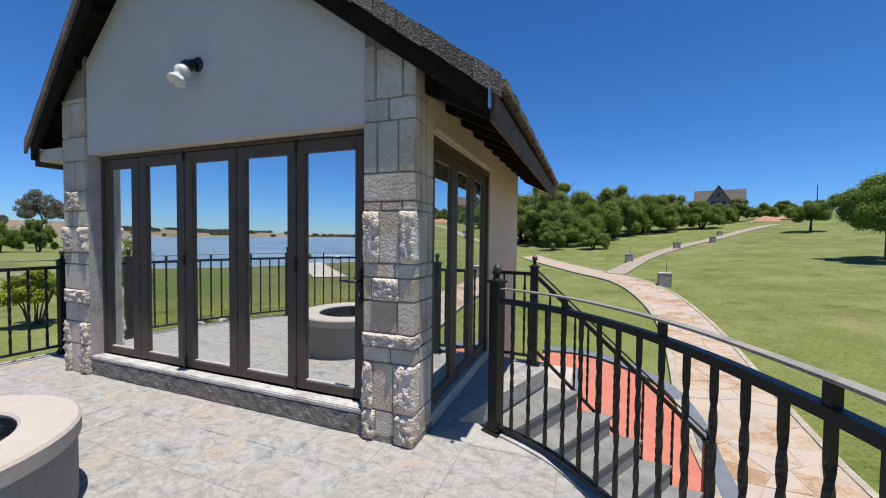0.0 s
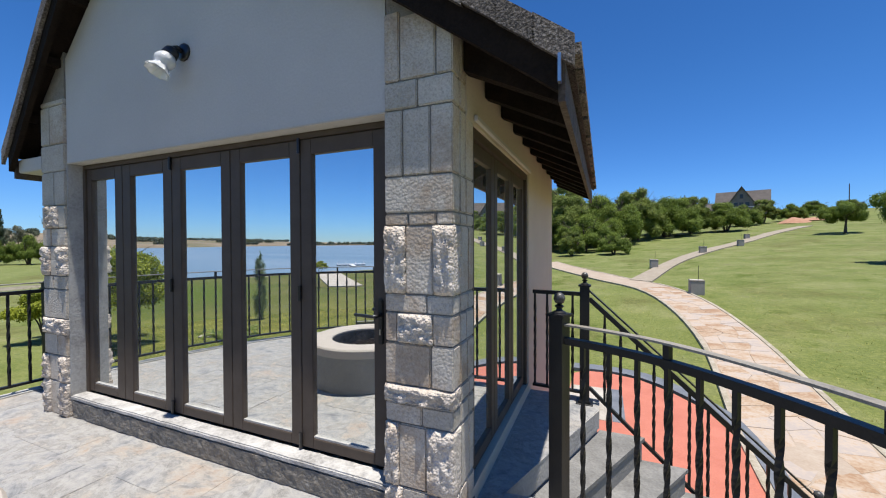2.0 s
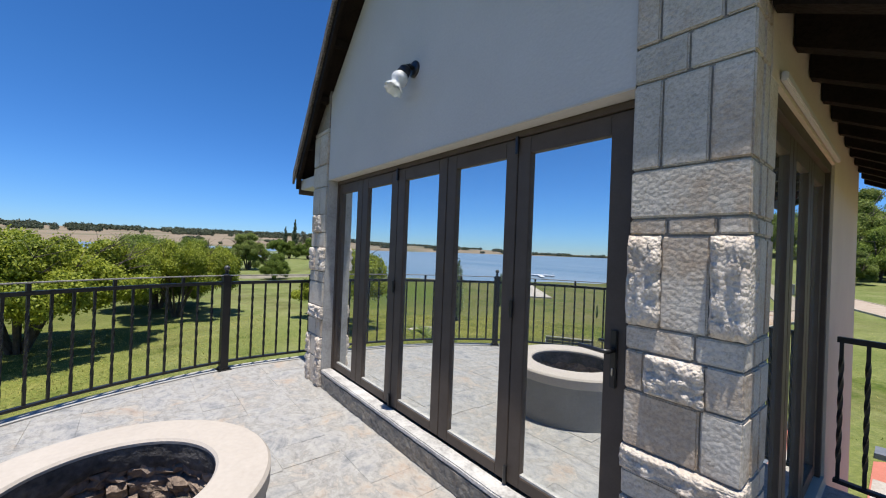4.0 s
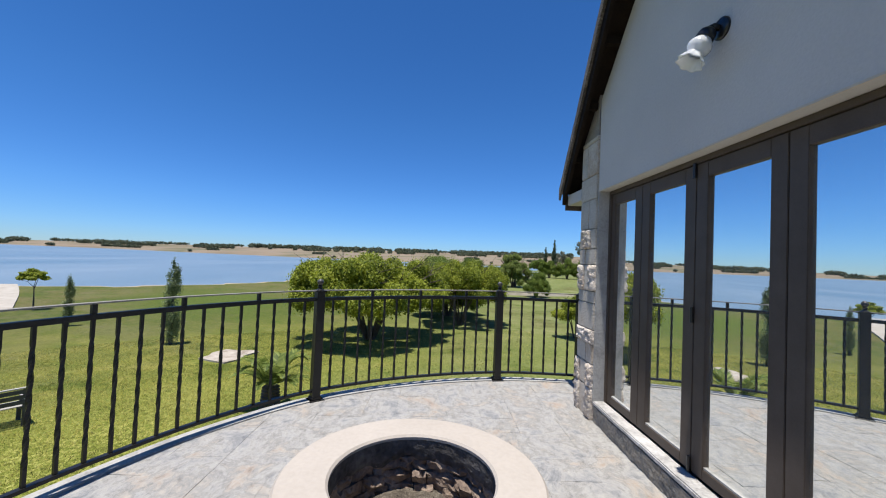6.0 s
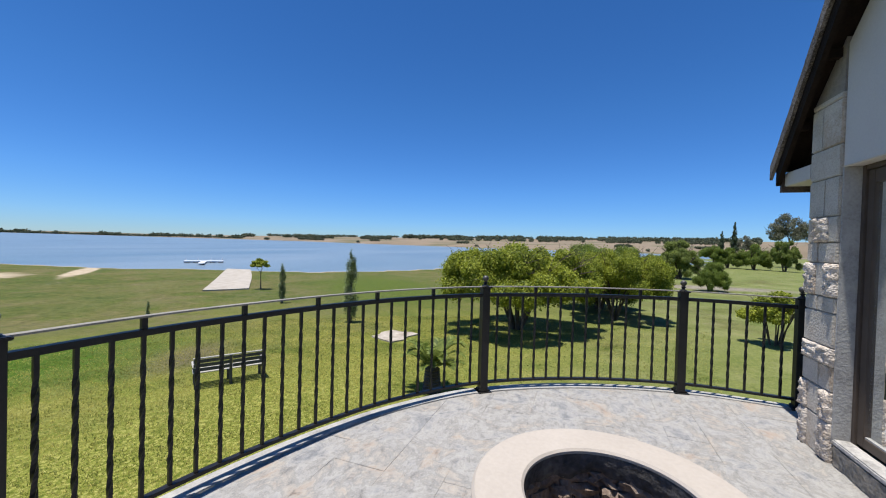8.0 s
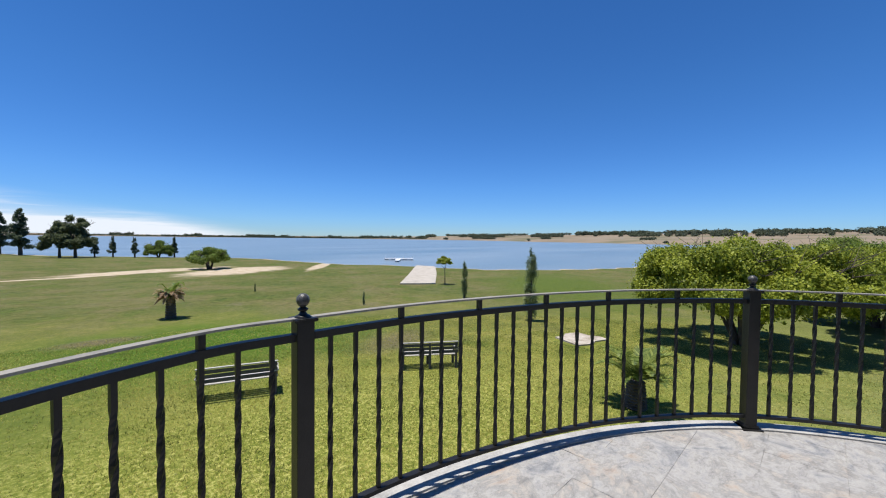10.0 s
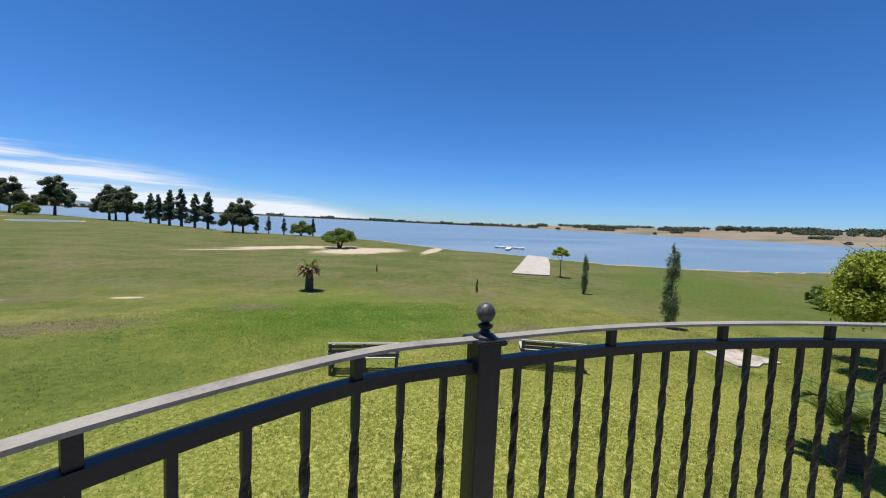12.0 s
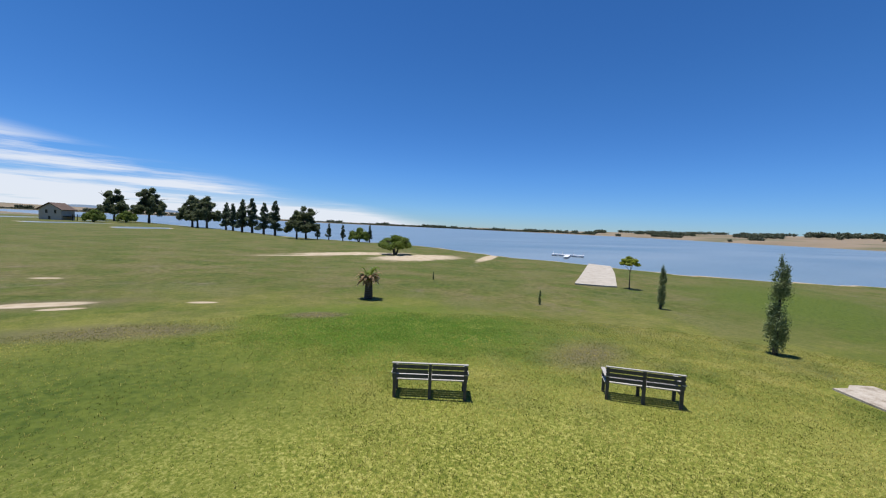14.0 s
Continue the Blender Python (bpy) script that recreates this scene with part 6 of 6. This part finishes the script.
part("balcony_rail", box(-4.6, 4.6, 8.1, 8.2, 2.2, 2.35), M_WHITE, house, "pale balcony rail")
for wx in (-4.5, -1.5, 1.5, 4.5):
    part("balcony_post", box(wx - 0.12, wx + 0.12, 8.05, 8.2, -3, 2.2), M_HOUSEROOF, house)
part("side_wing", box(10.1, 14.5, -3.2, 3.2, -3, 2.0), M_HOUSE, house)
part("side_wing_roof", gable_roof(10.1, 14.0, -3.2, 3.2, 2.0, 4.2), M_HOUSEROOF, house)

bx, by = C14[0] + 0.86 * (120 - C14[0]), C14[1] + 0.86 * (-258 - C14[1])
bz = ground_z(bx, by)
hut = thing("lake_house", "taupe plastered house with brown gabled roof and timber deck", "house", pose(bx, by, bz, 0, 0, -15.6) @ Matrix.Diagonal((0.66, 0.66, 0.86, 1)))
part("wall", box(-7, 7, -5, 5, -1, 5.4), M_BRICKHUT, hut)
part("gable_wall", slab_xz([(-7, 5.4), (7, 5.4), (0, 8.4)], -5.0, 5.0), M_BRICKHUT, hut)
for s in (-1, 1):
    part("roof", slab_xz([(0, 8.8), (8.0 * s, 5.3), (8.0 * s, 5.0), (0, 8.5)], -6, 6), M_HUTROOF, hut, "brown roof slope")
for wx, wz in ((-3.2, 4.2), (2.2, 4.2), (0.5, 1.0)):
    w = thing("window", "", "")
    w.parent = hut
    part("pane", box(wx - 0.7, wx + 0.7, 5.0, 5.06, wz - 0.9, wz + 0.9), M_DARKWIN, w)
    part("frame", box(wx - 0.85, wx + 0.85, 5.0, 5.09, wz - 1.1, wz - 0.9), M_BRICKHUT, w)
part("deck", box(-13, -7, -4, 4, 1.8, 2.1), M_BEAM, hut)
part("deck_rail", box(-13, -12.85, -4, 4, 2.7, 2.85), M_BEAM, hut)
for yy in (-3.8, 0, 3.8):
    part("deck_post", box(-12.9, -12.6, yy - 0.15, yy + 0.15, -1, 3.2), M_BEAM, hut)

# ---- up the slope: earth mounds and utility poles ----
M_REDSOIL = material("red_soil", [(0.30, 0.15, 0.09), (0.44, 0.25, 0.16)], 0.95, 1.5, 9, 0.5)


def earth_mound(x, y, r, h):
    z = ground_z(x, y) - 0.15
    t = thing("earth_mound", "heap of bare red soil on the slope", "soil heap", Matrix.Translation((x, y, z)), group="red soil heaps")
    bm = lathe([(r * (1 - k / 6), h * (1 - (1 - k / 6) ** 1.6)) for k in range(6)] + [(0.0, h)], 20)
    for v in bm.verts:
        if v.co.z > 0.01:
            v.co += Vector(noise.noise_vector(v.co * 0.9 + Vector((x, y, 0)))) * 0.22 * h
    part("heap", bm, M_REDSOIL, t, smooth=True)


earth_mound(33.8, 87.5, 2.6, 1.1)
earth_mound(38.6, 92.0, 3.6, 0.7)
for px_, py_, hgt in ((17.9, 96.3, 7.5), (41.9, 89.0, 6.5)):
    pl = thing("utility_pole", "thin timber utility pole standing on the slope", "utility pole", Matrix.Translation((px_, py_, ground_z(px_, py_) - 0.2)), group="utility poles")
    part("pole", tube([(0, 0, 0), (0, 0, hgt)], [0.10, 0.07], 8), M_TRUNK, pl)

# ---- slate tiles of the terrace ----
def clip(poly, outline):
    """The part of a polygon inside a convex outline, given anticlockwise."""
    out = poly
    for k in range(len(outline)):
        (ax, ay), (bx_, by_) = outline[k], outline[(k + 1) % len(outline)]
        side_of = lambda p: (bx_ - ax) * (p[1] - ay) - (by_ - ay) * (p[0] - ax)
        res = []
        for i in range(len(out)):
            p, q = out[i], out[(i + 1) % len(out)]
            sp, sq = side_of(p), side_of(q)
            if sp >= 0:
                res.append(p)
            if (sp >= 0) != (sq >= 0):
                t = sp / (sp - sq)
                res.append((p[0] + (q[0] - p[0]) * t, p[1] + (q[1] - p[1]) * t))
        out = res
        if len(out) < 3:
            return []
    return out


inside_edge = offset_line(LINE, -0.054)[::6]
hull = [p for p in inside_edge if p[1] < 0.12]
pts = sorted(set([(-4.40, 0.10), (1.22, 0.10)] + hull))


def half_hull(points):
    out = []
    for p in points:
        while len(out) > 1 and (out[-1][0] - out[-2][0]) * (p[1] - out[-2][1]) - (out[-1][1] - out[-2][1]) * (p[0] - out[-2][0]) <= 0:
            out.pop()
        out.append(p)
    return out


front = half_hull(pts)[:-1] + half_hull(pts[::-1])[:-1]
area = sum(front[k][0] * front[(k + 1) % len(front)][1] - front[(k + 1) % len(front)][0] * front[k][1] for k in range(len(front)))
if area < 0:
    front = front[::-1]
tr = random.Random(9)
CELL = 0.41
rects = []
row_y = -4.6
while row_y < 0.1:
    h = CELL * tr.choice([0.75, 1.0, 1.0, 1.3])
    x = -4.8 + tr.uniform(0, 0.4)
    while x < 2.3:
        w = CELL * tr.choice([0.7, 1.0, 1.0, 1.25, 1.5])
        rects.append((x, row_y, x + w, row_y + h, front))
        x += w
    row_y += h
strip = [(0.42, 0.12), (0.46, 0.12), (1.05, 1.80), (1.05, 2.06), (0.42, 2.06)]
for k in range(5):
    rects.append((0.42, 0.10 + 0.40 * k, 0.70 + 0.05 * (k % 2), 0.50 + 0.40 * k, strip))
    rects.append((0.70 + 0.05 * (k % 2), 0.10 + 0.40 * k, 1.06, 0.50 + 0.40 * k, strip))
for x0, y0, x1, y1, outline in rects:
    g = 0.0005
    jig = lambda: tr.uniform(-0.0025, 0.0025)
    poly = clip([(x0 + g + jig(), y0 + g + jig()), (x1 - g + jig(), y0 + g + jig()), (x1 - g + jig(), y1 - g + jig()), (x0 + g + jig(), y1 - g + jig())], outline)
    if len(poly) < 3:
        continue
    ar = abs(sum(poly[k][0] * poly[(k + 1) % len(poly)][1] - poly[(k + 1) % len(poly)][0] * poly[k][1] for k in range(len(poly)))) / 2
    if ar < 0.003:
        continue
    cx, cy = sum(p[0] for p in poly) / len(poly), sum(p[1] for p in poly) / len(poly)
    top = tr.uniform(0.0005, 0.003)
    sx, sy = tr.uniform(-0.006, 0.006), tr.uniform(-0.006, 0.006)
    bm = bmesh.new()
    hi, ed, lo = [], [], []
    for px, py in poly:
        ix, iy = px + (cx - px) * 0.005, py + (cy - py) * 0.005
        hi.append(bm.verts.new((ix, iy, top + (px - cx) * sx + (py - cy) * sy)))
        ed.append(bm.verts.new((px, py, top - 0.0025)))
        lo.append(bm.verts.new((px, py, -0.016)))
    bm.faces.new(hi)
    for k in range(len(poly)):
        j = (k + 1) % len(poly)
        bm.faces.new((ed[k], ed[j], hi[j], hi[k]))
        bm.faces.new((lo[k], lo[j], ed[j], ed[k]))
    part("slate_tile", bm, M_SLATE, floor)


# ---- flags of the garden path ----
fa, fb_ = spline(PATH_L[2:9], 0.5), spline(PATH_R[2:9], 0.5)
rows_n = 46
fr_ = random.Random(17)
at = lambda l, t: tuple(float(np.interp(t, np.linspace(0, 1, len(l)), [p[i] for p in l])) for i in range(2))
grid = []
for k in range(rows_n + 1):
    p, q = at(fa, k / rows_n), at(fb_, k / rows_n)
    cuts = [0.02, 0.34 + fr_.uniform(-0.13, 0.13), 0.67 + fr_.uniform(-0.13, 0.13), 0.98]
    grid.append([(p[0] + (q[0] - p[0]) * c + fr_.uniform(-0.04, 0.04), p[1] + (q[1] - p[1]) * c + fr_.uniform(-0.19, 0.19)) for c in cuts])
for k in range(rows_n):
    for c in range(3):
        quad = [grid[k][c], grid[k][c + 1], grid[k + 1][c + 1], grid[k + 1][c]]
        cx, cy = sum(p[0] for p in quad) / 4, sum(p[1] for p in quad) / 4
        hi = fr_.uniform(0.072, 0.082)
        bm = bmesh.new()
        top = [bm.verts.new((cx + (x - cx) * 0.955, cy + (y - cy) * 0.955, ground_z(x, y) + hi)) for x, y in quad]
        low = [bm.verts.new((cx + (x - cx) * 0.975, cy + (y - cy) * 0.975, ground_z(x, y) + 0.05)) for x, y in quad]
        bm.faces.new(top)
        for i in range(4):
            j = (i + 1) % 4
            bm.faces.new((low[i], low[j], top[j], top[i]))
        part("flagstone", bm, M_PATH, walkway)

# ---- grass blades on the near lawn ----
gr = np.random.default_rng(12)
GRASS = leaf_material("grass_blades", (0.060, 0.095, 0.008), (0.66, 0.58, 0.17), 0.7)
pts_xy = []
for n, a0, a1, r0, r1 in ((150000, 166, 302, 4.4, 19.0), (12000, 20, 88, 5.0, 24.0)):
    a = np.radians(gr.uniform(a0, a1, n))
    r = r0 + (r1 - r0) * gr.random(n) ** 0.85
    pts_xy.append(np.stack([-0.8 + r * np.cos(a), -1.0 + r * np.sin(a)], 1))
pts_xy = np.concatenate(pts_xy)
lx = np.interp(pts_xy[:, 1], [p[1] for p in PATH_L[:9]], [p[0] for p in PATH_L[:9]])
rx = np.interp(pts_xy[:, 1], [p[1] for p in PATH_R[:9]], [p[0] for p in PATH_R[:9]])
paved = ((pts_xy[:, 0] > lx - 0.1) & (pts_xy[:, 0] < rx + 0.1)) & (pts_xy[:, 1] > -7)
court = (pts_xy[:, 0] < 3.4) & (pts_xy[:, 1] > -2) & (pts_xy[:, 1] < 8.2) & (pts_xy[:, 0] > -5)
slab_on = (pts_xy[:, 0] > -13.8) & (pts_xy[:, 0] < -11.8) & (pts_xy[:, 1] > -9.5) & (pts_xy[:, 1] < -7.8)
shaggy = ((pts_xy[:, 0] - 5.2) / 4.8) ** 2 + ((pts_xy[:, 1] + 11.5) / 4.8) ** 2 < 1 + 0.5 * gr.random(len(pts_xy))
thin = (shaggy & (gr.random(len(pts_xy)) < 0.75)) | ((pts_xy[:, 1] > -5.0) & (gr.random(len(pts_xy)) < 0.6))
pts_xy = pts_xy[~(paved | court | slab_on | thin)]
gz = np.array([ground_z(x, y) for x, y in pts_xy])
base_p = np.column_stack([pts_xy, gz - 0.015])
tri = []
for b in range(3):
    a = gr.uniform(0, 2 * math.pi, len(base_p))
    w = np.stack([np.cos(a), np.sin(a), 0 * a], 1) * 0.008
    jit = gr.normal(0, 0.02, (len(base_p), 3)) * (1, 1, 0)
    tip = np.stack([gr.normal(0, 0.03, len(a)), gr.normal(0, 0.03, len(a)), gr.uniform(0.02, 0.06, len(a))], 1)
    tri.append(np.stack([base_p + jit - w, base_p + jit + w, base_p + jit + tip], 1))
tri = np.concatenate(tri).reshape(-1, 3)
grass = new("lawn_grass", fast_mesh("lawn_grass", tri, np.arange(len(tri)).reshape(-1, 3), GRASS))
tagged(grass, "short mown grass blades, green with dry yellow tips", "grass", kind="stuff")
